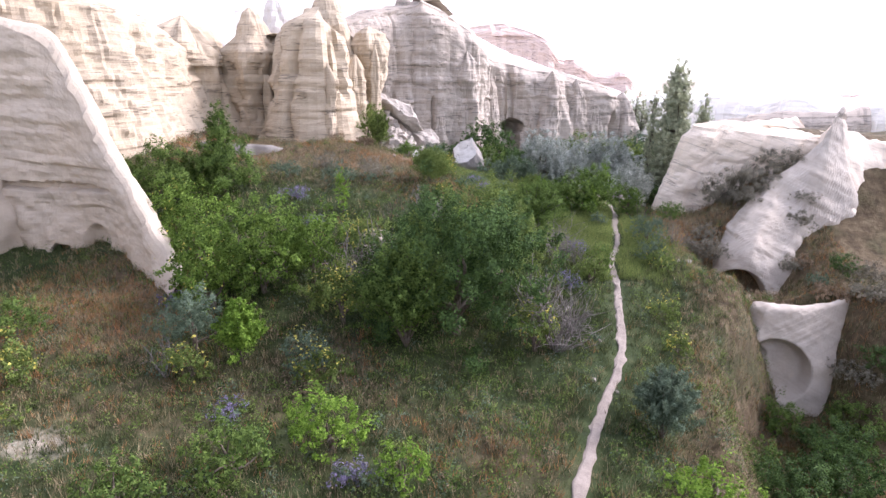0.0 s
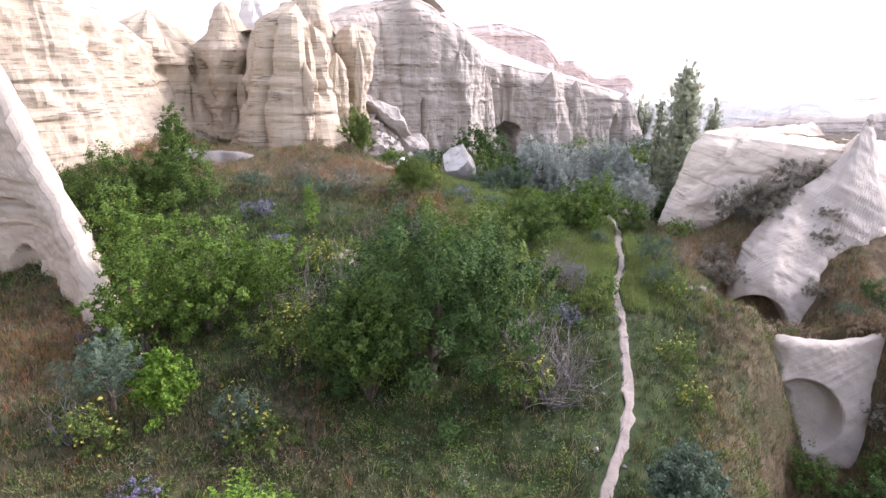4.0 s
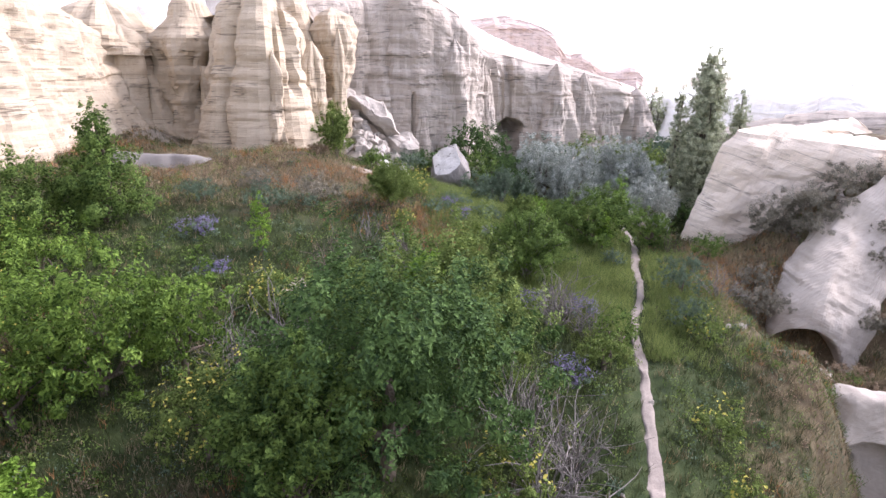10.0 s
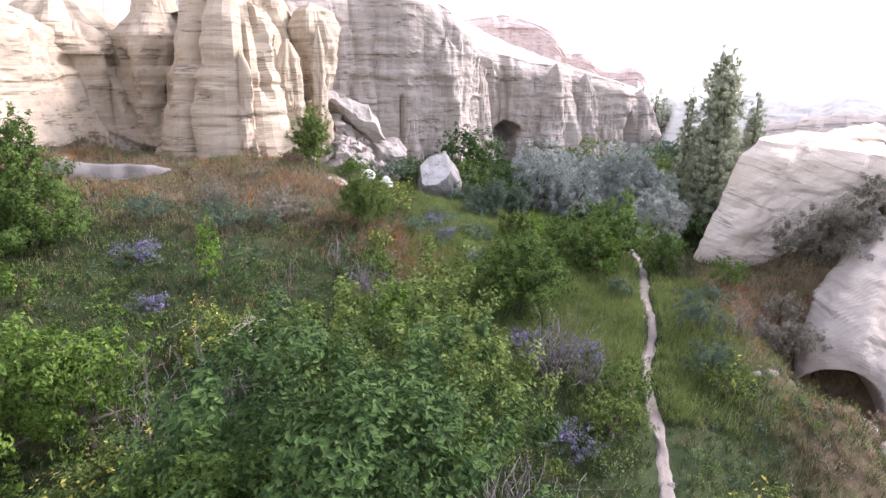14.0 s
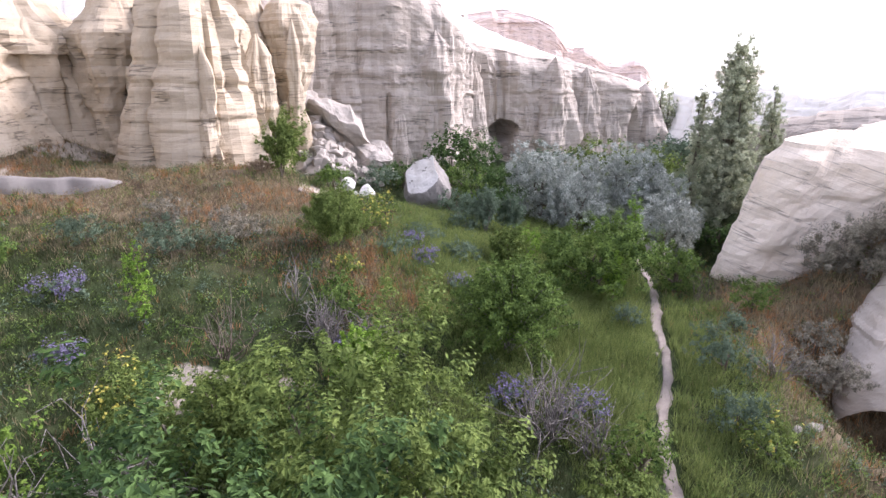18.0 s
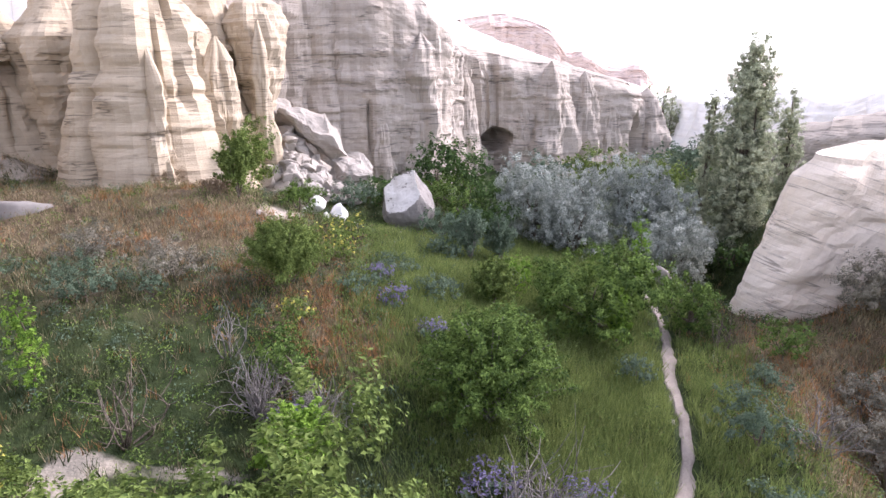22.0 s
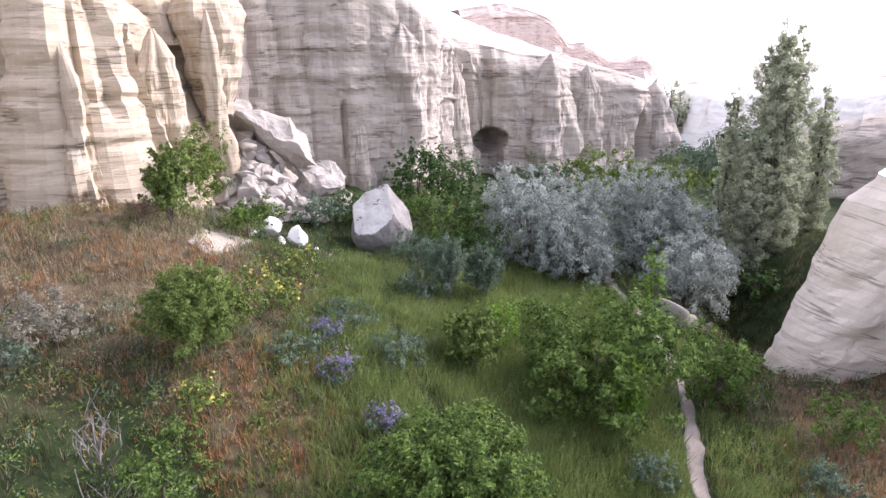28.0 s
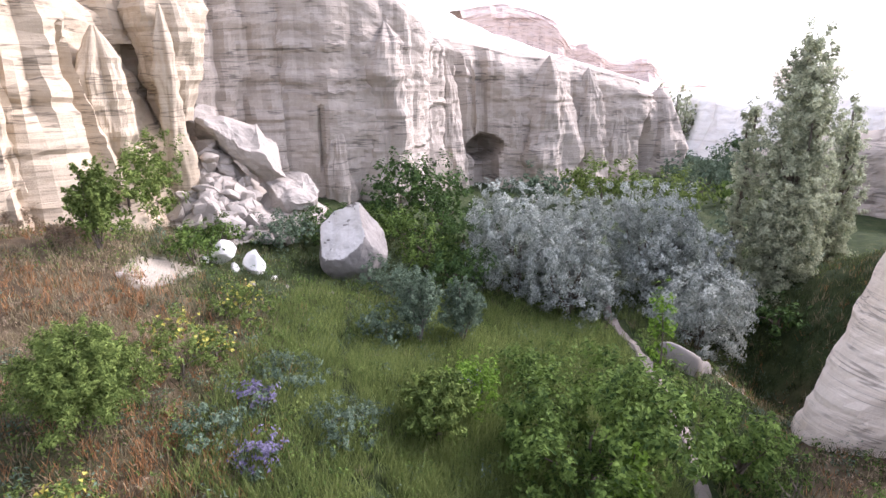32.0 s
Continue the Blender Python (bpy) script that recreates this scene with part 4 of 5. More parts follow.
def plant(name, x, y, w, h, material, label, category, leaf=0.15, cover=1.5, clumps=7, shape="round", trunk=0.25, droop=0.0, depth=None, blossom=None, group="", bark=None, z=None, narrow=0.5, low=0.12, twigs=4):
    """A bush or tree: stem, limbs and leaf clumps that fill a crown w wide and h high."""
    SEED[0] += 1
    rng = np.random.default_rng(SEED[0])
    z = float(ground_z(x, y)) if z is None else z
    root = thing(name, (x, y, z), label, category, group)
    leaf = leaf * (0.74 if y < 46 else 0.88 if y < 62 else 1.1)
    depth = depth or w
    bark = bark or BARK
    crown_base = z + h * low
    spots = []
    for k in range(clumps):
        if shape == "column":
            f = (k + 0.5) / clumps
            taper = min(1.0, 0.5 + 1.3 * f, 3.4 * (1.05 - f)) ** 0.8
            ang = k * 2.4
            off = 0.17 * w * taper
            spots.append((x + off * math.cos(ang), y + off * math.sin(ang), crown_base + (h - h * low) * f * 0.95, 0.36 * w * taper, 0.36 * w * taper, 1.1 * h / clumps + 0.05 * h))
        elif shape == "cone":
            f = (k + 0.5) / clumps
            taper = (1 - f) ** 0.8 * 0.9 + 0.16
            ang = k * 2.4
            off = 0.30 * w * taper
            spots.append((x + off * math.cos(ang), y + off * math.sin(ang), crown_base + (h - h * low) * f * 0.93, 0.36 * w * taper + 0.12, 0.36 * w * taper + 0.12, 0.9 * h / clumps + 0.1 * h))
        else:
            if k == 0:
                spots.append((x, y, z + h * 0.60, w * 0.30, depth * 0.30, h * 0.36))
                continue
            ang = k * 2.39996 + rng.uniform(-0.3, 0.3)
            f = rng.uniform(0.30, 0.72) if k % 3 else rng.uniform(0.12, 0.34)
            rr_ = 1.22 * (0.33 if f > 0.4 else 0.36) * (1 - 0.45 * max(0, f - 0.5))
            size = rng.uniform(0.17, 0.25)
            spots.append((x + w * rr_ * math.cos(ang), y + depth * rr_ * math.sin(ang), crown_base + (h - h * low) * f, w * size, depth * size, h * rng.uniform(0.20, 0.28)))
    stem_top = (x + rng.normal() * 0.05 * w, y + rng.normal() * 0.05 * w, z + h * (0.85 if shape in ("column", "cone") else 0.5))
    tube("trunk", limb(rng, (x, y, z - 0.15), stem_top, 0.04), np.linspace(trunk * 0.5, trunk * 0.14, 6), bark, root)
    for k, s in enumerate(spots[:twigs]):
        f0 = rng.uniform(0.1, 0.5)
        a = np.array([x, y, z]) * (1 - f0) + np.array(stem_top) * f0
        tube("limb", limb(rng, a, s[:3], 0.12), np.linspace(trunk * 0.24, trunk * 0.05, 6), bark, root, 5)
    spots = [(*s[:3], *((0.92 if shape == "column" else 1.06) * r for r in s[3:])) for s in spots]
    for s in spots:
        area = 4 * math.pi * ((s[3] * s[4]) ** 1.6 / 3 + 2 * (s[3] * s[5]) ** 1.6 / 3) ** (1 / 1.6)
        n = int(min(3400, max(60, 0.28 * cover * area / (0.5 * leaf * leaf * narrow))))
        foliage("leaf_clump", rng, s[:3], s[3:], n, leaf, leaf * narrow, material, root, droop=droop, tuft=0.25 if name == "silver_tree" else None, fill=0.32)
    if blossom:
        mat_, share, label_ = blossom
        for s in spots[: max(2, len(spots) // 2)]:
            n = int(share * 100 * s[3] * s[5]) + 12
            foliage("blossom", rng, (s[0], s[1] - 0.05, s[2] + 0.06), [v * 1.08 for v in s[3:]], n, 0.11, 0.09, mat_, root, label_, fill=0.0, tuft=0.16)
    return root


def shoot_bush(x, y, w, h, material, label, shoots=80, leaf=0.11, per=70, bare=10, name="bush", category="bush", narrow=0.42, twig=None, arch=0.55, group=""):
    """A bush of many arching shoots from one foot, leafy towards their ends, with some bare wood inside."""
    SEED[0] += 1
    rng = np.random.default_rng(SEED[0])
    z = float(ground_z(x, y))
    root = thing(name, (x, y, z), label, category, group)
    foot = np.array([x, y, z])
    t = np.linspace(0, 1, 7)[:, None]
    leaves, outs = [], []
    for k in range(shoots):
        a, r = k * 2.39996 + rng.normal() * 0.2, math.sqrt((k + 0.5) / shoots) * rng.uniform(0.85, 1.1)
        end = foot + [0.5 * w * r * math.cos(a), 0.5 * w * r * math.sin(a), h * (math.sqrt(max(0.06, 1 - 0.8 * r * r)) * rng.uniform(0.82, 1.12))]
        knee = foot + [0.5 * w * r * arch * math.cos(a), 0.5 * w * r * arch * math.sin(a), (end[2] - z) * 0.75 + 0.1 * h]
        path = (1 - t) ** 2 * foot + 2 * t * (1 - t) * knee + t * t * end
        if k % max(1, shoots // max(1, bare)) == 0:
            tube("branch", path, np.linspace(0.028, 0.008, 7) * (0.6 + 0.2 * h), twig or BARK, root, 5)
        u = 0.25 + 0.78 * rng.random(per) ** 0.7
        c = np.stack([np.interp(u, t[:, 0], path[:, j]) for j in range(3)], -1)
        side = rng.normal(size=(per, 3)) * (0.045 + 0.035 * w) * (1.25 - u)[:, None]
        leaves.append(c + side)
        o = side * 4 + (c - foot - [0, 0, 0.35 * h])
        outs.append(o / (np.linalg.norm(o, axis=1)[:, None] + 1e-6) * 0.7)
    step = max(1, shoots // 8)
    for k in range(0, shoots, step):
        v, f = leaf_quads(rng, np.concatenate(leaves[k:k + step]), np.concatenate(outs[k:k + step]), leaf, leaf * narrow)
        tagged(mesh_object("leafy_crown", v, f, material, root, smooth=False), kind="stuff")
    return root


def poplar(x, y, w, h, z, label, leaf=0.14, spires=34, group="", cover=1.0):
    """A fastigiate tree: a straight trunk, steep limbs and upright plumes of leaves."""
    SEED[0] += 1
    rng = np.random.default_rng(SEED[0])
    root = thing("poplar", (x, y, z), label, "tree", group)
    wide = lambda f: np.interp(f, [0, 0.06, 0.22, 0.5, 0.75, 0.9, 1], [0.4, 0.75, 0.92, 1.0, 0.85, 0.55, 0.15])
    tube("trunk", limb(rng, (x, y, z - 0.3), (x + 0.02 * h * rng.normal(), y, z + 0.95 * h), 0.01, 8), np.linspace(0.022 * h, 0.004 * h, 8), BARK, root, 7)
    for k in range(spires):
        f = 0.05 + 0.87 * (k + 0.5) / spires
        a = k * 2.39996 + rng.normal() * 0.3
        r = 0.5 * w * wide(f) * rng.uniform(0.35, 0.72)
        tall = h * rng.uniform(0.09, 0.14)
        c = (x + r * math.cos(a), y + r * math.sin(a), z + h * f)
        if k % 3 == 0:
            tube("limb", limb(rng, (x, y, c[2] - 1.1 * tall), (c[0], c[1], c[2] + 0.6 * tall), 0.04, 5), np.linspace(0.006 * h, 0.002 * h, 5), BARK, root, 5)
        rad = w * wide(f) * rng.uniform(0.24, 0.31)
        n = int(cover * 0.65 * 4 * math.pi * rad * tall / (0.5 * leaf * leaf * 0.6))
        foliage("leaf_plume", rng, c, (rad, rad, tall), min(n, 2600), leaf, leaf * 0.6, LEAF_POPLAR, root, ragged=0.2, tuft=0.16 + 0.03 * w, fill=0.4, sprig=1.1)
    return root


def dead_shrub(x, y, w, h, label, n=14, material=None, z=None):
    """A bare bush: crooked grey stems that fork twice."""
    SEED[0] += 1
    rng = np.random.default_rng(SEED[0])
    z = float(ground_z(x, y)) if z is None else z
    root = thing("dead_shrub", (x, y, z), label, "shrub", "bare shrubs")
    material = material or DEADWOOD
    for k in range(int(1.5 * n)):
        ang, tilt = k * 2.4 + rng.normal() * 0.3, rng.uniform(0.15, 1.0)
        end = np.array([x + 0.5 * w * tilt * math.cos(ang), y + 0.5 * w * tilt * math.sin(ang), z + h * (1.05 - 0.55 * tilt) * rng.uniform(0.75, 1.1)])
        stem = limb(rng, (x + rng.normal() * 0.05, y + rng.normal() * 0.05, z - 0.1), end, 0.12)
        tube("stem", stem, np.linspace(0.026, 0.008, 6) * (0.7 + 0.25 * h), material, root, 5)
        for j in (2, 3, 4):
            tip = stem[j] + (end - stem[0]) * 0.35 + rng.normal(size=3) * 0.2 * w
            tube("twig", limb(rng, stem[j], tip, 0.15, 4), np.linspace(0.012, 0.005, 4) * (0.7 + 0.25 * h), material, root, 4)
    return root


def flower_patch(x, y, w, h, label, n=500, material=None, group="purple flowers"):
    SEED[0] += 1
    rng = np.random.default_rng(SEED[0])
    z = float(ground_z(x, y))
    root = thing("flower_clump", (x, y, z), label, "flowers", group)
    for k in range(4):
        a = k * 1.7
        foliage("blossom", rng, (x + 0.25 * w * math.cos(a), y + 0.25 * w * math.sin(a), z + h * 0.7), (w * 0.3, w * 0.3, h * 0.35), n // 4, 0.09, 0.06, material or PURPLE, root, fill=0.1, tuft=0.14)
    foliage("leaf_clump", rng, (x, y, z + h * 0.3), (w * 0.45, w * 0.45, h * 0.4), n, 0.13, 0.05, LEAF_BLUE, root, "grey-green stems")
    return root


# Bushes of the first stretch.
plant("bush", 0.9, 24.8, 6.2, 6.2, LEAF_DARK, "large dense dark green bush above the footpath", "bush", leaf=0.2, clumps=17, trunk=0.5, low=0.04, depth=5.4, twigs=7)
shoot_bush(-1.2, 23.6, 4.4, 4.4, LEAF, "dense green bush with upright leafy shoots", shoots=150, per=130, bare=14, leaf=0.14, narrow=0.5)
plant("bush", 2.7, 29.2, 4.8, 5.5, LEAF_OLIVE, "leafy green bush with pale shoots", "bush", leaf=0.19, clumps=12, trunk=0.35, low=0.05, twigs=5)
shoot_bush(-0.8, 30.6, 3.2, 3.2, LEAF_OLIVE, "leafy yellow-green bush on the bank", shoots=110, per=110, bare=14, leaf=0.13, narrow=0.5)
plant("tree", -13.2, 38.4, 3.2, 4.9, LEAF, "upright green tree with a pointed crown", "tree", leaf=0.2, cover=2.2, clumps=15, shape="cone", trunk=0.32, low=0.03, twigs=7)
plant("bush", -16.8, 37.6, 4.8, 3.0, LEAF, "green bush under the pale cliff", "bush", leaf=0.2, clumps=12, low=0.02)
plant("bush", -13.2, 33.2, 4.0, 2.9, LEAF_IVY, "bramble thicket on the slope", "bush", leaf=0.2, clumps=10, low=0.02, blossom=(YELLOW, 0.12, "yellow flowers"))
plant("ivy_tree", -8.0, 27.6, 3.8, 4.6, LEAF_IVY, "bushy tree hung with bright green ivy", "tree", leaf=0.21, clumps=13, trunk=0.35, low=0.03, droop=0.5, twigs=6)
plant("ivy_tree", -9.9, 26.2, 3.2, 3.7, LEAF_IVY, "thicket covered in climbing ivy", "bush", leaf=0.2, clumps=11, trunk=0.3, low=0.02, droop=0.5, blossom=(YELLOW, 0.15, "yellow flower heads"))
plant("ivy_tree", -5.9, 28.6, 2.8, 3.7, LEAF_IVY, "ivy-hung bush with sunlit leaves", "bush", leaf=0.2, clumps=9, trunk=0.3, low=0.03, droop=0.5)
plant("ivy_tree", -11.6, 29.6, 3.0, 3.0, LEAF_IVY, "ivy thicket against the rock fin", "bush", leaf=0.2, clumps=8, low=0.02)
shoot_bush(-7.4, 21.8, 2.2, 2.6, LEAF_BRIGHT, "bright yellow-green young bush", shoots=60, per=90, bare=6, leaf=0.14, narrow=0.6)
plant("bush", -9.4, 22.4, 2.6, 2.5, LEAF_BLUE, "grey-green willowy bush by the rock", "bush", leaf=0.19, clumps=7, narrow=0.3, low=0.03)
plant("bush", -4.0, 25.2, 2.6, 2.6, LEAF_OLIVE, "yellow-flowering bush at the thicket edge", "bush", leaf=0.15, clumps=6, blossom=(YELLOW, 0.6, "clusters of yellow flowers"))
plant("bush", -5.7, 15.2, 2.1, 2.0, LEAF, "light green bush in rough grass", "bush", leaf=0.17, clumps=8, low=0.02)
plant("bush", -8.0, 13.6, 2.0, 1.4, LEAF, "light green bush in rough grass", "bush", leaf=0.17, clumps=7, low=0.02)
plant("bush", -3.2, 16.8, 2.1, 1.9, LEAF_BRIGHT, "fresh green leafy bush in grass", "bush", leaf=0.17, clumps=8, low=0.03)
plant("bush", -0.9, 15.2, 1.3, 1.3, LEAF_BRIGHT, "small bright green bush in grass", "bush", leaf=0.16, clumps=6, low=0.03)
shoot_bush(7.7, 18.4, 2.5, 2.6, LEAF_BLUE, "bluish green bush beside the footpath", shoots=90, per=110, bare=8, leaf=0.13, narrow=0.4)
plant("bush", 8.2, 15.5, 2.4, 1.5, LEAF_BRIGHT, "broad-leaved bright green bush", "bush", leaf=0.19, clumps=8, low=0.02)
plant("bush", 15.3, 25.2, 1.6, 2.0, LEAF, "small green bush under the rock bank", "bush", leaf=0.17, clumps=6)
plant("bush", 15.0, 21.6, 4.4, 3.6, LEAF_DARK, "dark green thicket in the gully", "bush", leaf=0.19, clumps=8, low=0.02)
plant("bush", 18.2, 23.2, 4.2, 4.0, LEAF_DARK, "dark thicket of scrub in the gully", "bush", leaf=0.2, clumps=8, low=0.02)
for x, y, w, h, m, lab in [(17.7, 28.2, 1.9, 2.2, LEAF, "small bright bush under the rock bank"), (19.5, 26.4, 2.8, 2.3, LEAF_DARK, "dark green thicket in the gully"), (21.4, 27.2, 2.8, 2.4, LEAF, "leafy thicket on the gully side"), (22.3, 29.4, 2.2, 1.2, LEAF_GREY, "dry brown scrub beside the rock bank"), (23.4, 28.2, 2.6, 2.0, LEAF_DARK, "dark green thicket on the gully side"), (24.0, 31.0, 2.4, 1.0, LEAF_GREY, "dry brown scrub beside the rock bank")]:
    plant("bush", x, y, w, h, m, lab, "bush", leaf=0.17, clumps=8, low=0.02)
dead_shrub(5.0, 23.4, 3.0, 2.4, "bare grey bush with tangled twigs", 18)
dead_shrub(4.4, 25.6, 2.8, 3.0, "bare grey bush with tangled twigs", 16)
dead_shrub(5.9, 25.2, 2.4, 2.0, "tangled bare grey scrub beside the trail", 14)
dead_shrub(-2.6, 29.0, 2.8, 2.6, "bare bleached bush among green ones", 14)
dead_shrub(-4.2, 28.0, 2.2, 2.4, "bare bleached bush among green ones", 12)
dead_shrub(-9.9, 20.8, 1.4, 1.7, "crooked bleached stems of a bush", 5)
dead_shrub(-7.8, 30.0, 2.4, 2.2, "brown dead tangle inside the thicket", 12, BARK)
plant("bush", 4.2, 23.6, 2.0, 2.2, LEAF_OLIVE, "yellow-flowering bush beside dead scrub", "bush", leaf=0.15, clumps=5, blossom=(YELLOW, 0.7, "yellow flower clusters"))

# The middle stretch.
shoot_bush(6.05, 37.2, 4.3, 3.1, LEAF, "broad feathery green bush with bare inner stems", shoots=170, per=150, bare=30, leaf=0.115, twig=DEADWOOD)
shoot_bush(1.6, 34.5, 2.1, 2.0, LEAF_BRIGHT, "bright green young bush on the bank", shoots=60, per=80, bare=6, leaf=0.12, narrow=0.6)
plant("bush", 0.7, 37.3, 1.5, 1.6, LEAF, "small round green bush on a bank", "bush", leaf=0.15, clumps=6, low=0.03)
dead_shrub(0.3, 36.3, 1.9, 1.5, "bare grey upright bush on the bank", 22)
dead_shrub(1.7, 36.3, 1.8, 1.1, "bare grey spreading bush on the bank", 20)
dead_shrub(-2.6, 35.2, 1.6, 2.0, "dark bare stump with forked stems", 7, BARK)
dead_shrub(-1.2, 38.4, 1.0, 1.6, "bare leaning sapling on the bank", 5)
dead_shrub(6.7, 33.2, 3.0, 2.1, "bleached bare bush among purple flowers", 20)
dead_shrub(8.0, 32.6, 1.8, 1.2, "bleached bare bush in long grass", 12)
plant("bush", 8.9, 31.9, 1.5, 1.6, LEAF, "small dark green bush by the trail", "bush", leaf=0.15, clumps=6, low=0.02)
plant("bush", 8.0, 30.4, 1.6, 1.5, LEAF_OLIVE, "olive green bush by the trail", "bush", leaf=0.15, clumps=6, low=0.02)
for x, y, w, h in [(5.8, 34.6, 1.4, 0.7), (7.9, 33.9, 1.2, 0.7), (-8.6, 37.6, 1.6, 0.8), (3.2, 41.5, 0.9, 0.6), (2.6, 43.4, 0.8, 0.5), (7.6, 46.4, 0.8, 0.6), (6.6, 29.4, 1.2, 0.6), (-7.0, 34.6, 1.2, 0.6), (4.5, 40.2, 0.7, 0.5), (1.2, 36.0, 1.2, 0.6), (-11.6, 26.2, 1.2, 0.6), (-2.4, 15.0, 1.0, 0.6), (-6.8, 18.2, 1.2, 0.5)]:
    flower_patch(x, y, w, h, "patch of violet-blue flowers in the grass", int(340 * w))
for x, y, w, h, m, lab in [(-4.2, 42.2, 2.2, 1.4, LEAF_GREY, "grey scrubby bush on dry grass"), (-6.3, 40.6, 2.0, 1.5, LEAF_BLUE, "grey scrubby bush on dry grass"), (-4.4, 41.0, 1.0, 0.8, LEAF_BLUE, "grey-green low bush on a slope"), (-7.6, 43.6, 2.0, 1.1, LEAF_GREY, "grey scrubby bush on dry grass"), (-9.8, 41.2, 1.8, 1.2, LEAF_BLUE, "grey-green low bush on a slope"), (3.0, 44.8, 1.6, 0.7, LEAF_BLUE, "low blue-green herb cushion"), (4.4, 43.2, 1.9, 0.7, LEAF_BLUE, "low blue-green herb cushion"), (2.0, 42.2, 1.3, 0.6, LEAF_BLUE, "low blue-green herb cushion"), (12.8, 36.4, 1.7, 1.6, LEAF_BLUE, "bluish green bush beyond the trail"), (12.1, 33.6, 1.4, 1.3, LEAF_BLUE, "bluish green bush beyond the trail"), (16.0, 41.2, 1.5, 1.4, LEAF, "green bush at the slab's foot"), (14.6, 39.4, 1.0, 1.0, LEAF_BLUE, "low green bush on the slope"), (10.7, 39.6, 1.0, 0.9, LEAF_BLUE, "low flowering herb by the trail")]:
    plant("bush", x, y, w, h, m, lab, "bush", leaf=0.14, clumps=6, low=0.0, trunk=0.08, narrow=0.4)
for x, y, w, h, s in [(12.7, 33.0, 1.6, 1.2, 0.5), (11.0, 27.4, 1.3, 1.5, 0.6), (10.6, 24.6, 1.2, 1.2, 0.8), (0.6, 44.2, 1.5, 1.5, 1.2), (1.1, 47.8, 1.6, 1.1, 1.0), (0.6, 39.8, 1.0, 0.9, 1.2), (-3.9, 31.6, 1.9, 1.7, 1.6), (-4.6, 33.4, 1.4, 1.2, 0.5), (-8.8, 20.4, 1.6, 1.4, 1.0), (-4.0, 20.4, 1.8, 1.3, 0.8), (-1.8, 31.6, 1.5, 1.2, 0.8), (-13.4, 17.0, 1.2, 1.0, 1.0)]:
    plant("bush", x, y, w, h, LEAF_OLIVE, "small bush with yellow flowers", "bush", leaf=0.14, clumps=5, low=0.02, trunk=0.08, blossom=(YELLOW, s, "yellow flower heads"), group="yellow-flowering bushes")
shoot_bush(-0.35, 41.9, 2.9, 2.4, LEAF_OLIVE, "rounded yellow-green broom bush", shoots=190, per=120, bare=6, leaf=0.11, narrow=0.3, arch=0.7)
plant("bush", 0.4, 38.6, 0.9, 1.0, LEAF, "small bright green seedling bush", "bush", leaf=0.14, clumps=5, low=0.0, trunk=0.06)

# The far end: trail bushes, silver trees, poplars, cliff-foot growth.
plant("bush", 10.2, 42.9, 3.7, 3.1, LEAF, "rounded leafy green bush at the trail's bend", "bush", leaf=0.2, cover=1.8, clumps=17, low=0.02, twigs=6)
shoot_bush(10.6, 41.7, 1.1, 2.0, LEAF_BRIGHT, "bright shoots in front of a leafy bush", shoots=24, per=70, bare=3, leaf=0.14, narrow=0.6)
plant("bush", 13.8, 43.5, 1.7, 2.5, LEAF, "upright dark green bush by the slab", "bush", leaf=0.18, cover=1.8, clumps=10, low=0.02)
plant("sapling", 13.2, 47.9, 0.8, 3.3, LEAF_BRIGHT, "slim young sapling with yellow-green leaves", "tree", leaf=0.17, clumps=6, shape="column", trunk=0.08, low=0.1)
shoot_bush(6.7, 44.0, 2.1, 1.9, LEAF_OLIVE, "low light green bush in the meadow", shoots=60, per=80, bare=5, leaf=0.13, narrow=0.55)
shoot_bush(6.0, 49.0, 1.9, 2.5, LEAF_BLUE, "grey-green willowy bush below the boulder", shoots=60, per=90, bare=14, leaf=0.13, narrow=0.35, twig=DEADWOOD)
shoot_bush(7.4, 49.8, 1.8, 2.2, LEAF_BLUE, "grey-green bush at the edge of the silver trees", shoots=60, per=80, bare=8, leaf=0.13, narrow=0.35)
plant("bush", 4.6, 53.6, 1.8, 1.7, LEAF_BLUE, "blue-green bush beside the boulder", "bush", leaf=0.15, clumps=7, low=0.02, narrow=0.35)
for x, y, w, h, d_ in [(9.9, 56.4, 3.2, 4.9, 3.0), (11.9, 54.6, 2.6, 3.6, 2.6), (12.4, 58.4, 2.8, 4.4, 2.8), (15.6, 56.6, 3.2, 5.4, 3.0), (17.6, 55.4, 3.0, 4.4, 2.8), (16.4, 53.0, 2.8, 3.4, 2.6)]:
    plant("silver_tree", x, y, w, h, LEAF_SILVER, "silver-leaved oleaster tree with hanging branches", "tree", leaf=0.19, cover=1.7, clumps=20, low=0.04, droop=0.9, narrow=0.3, depth=d_, trunk=0.4, group="silver oleasters", twigs=6)
poplar(21.8, 57.6, 2.7, 13.1, -0.9, "tall slim poplar with a ragged pointed top", spires=54, leaf=0.13)
poplar(20.3, 59.0, 1.1, 10.4, -0.9, "slim poplar close beside a taller one", spires=26)
poplar(25.9, 60.8, 1.7, 9.8, -0.6, "slim poplar standing behind the rock slab", spires=26)
for k in range(9):
    poplar(29.6 + 0.62 * k, 100 + 0.3 * k + 2 * (k % 2), 1.5, 8.4 + 0.8 * math.sin(k * 2.1) - 0.16 * k, 0.0, "distant poplar in a row up the valley", leaf=0.32, spires=9, group="distant poplars")
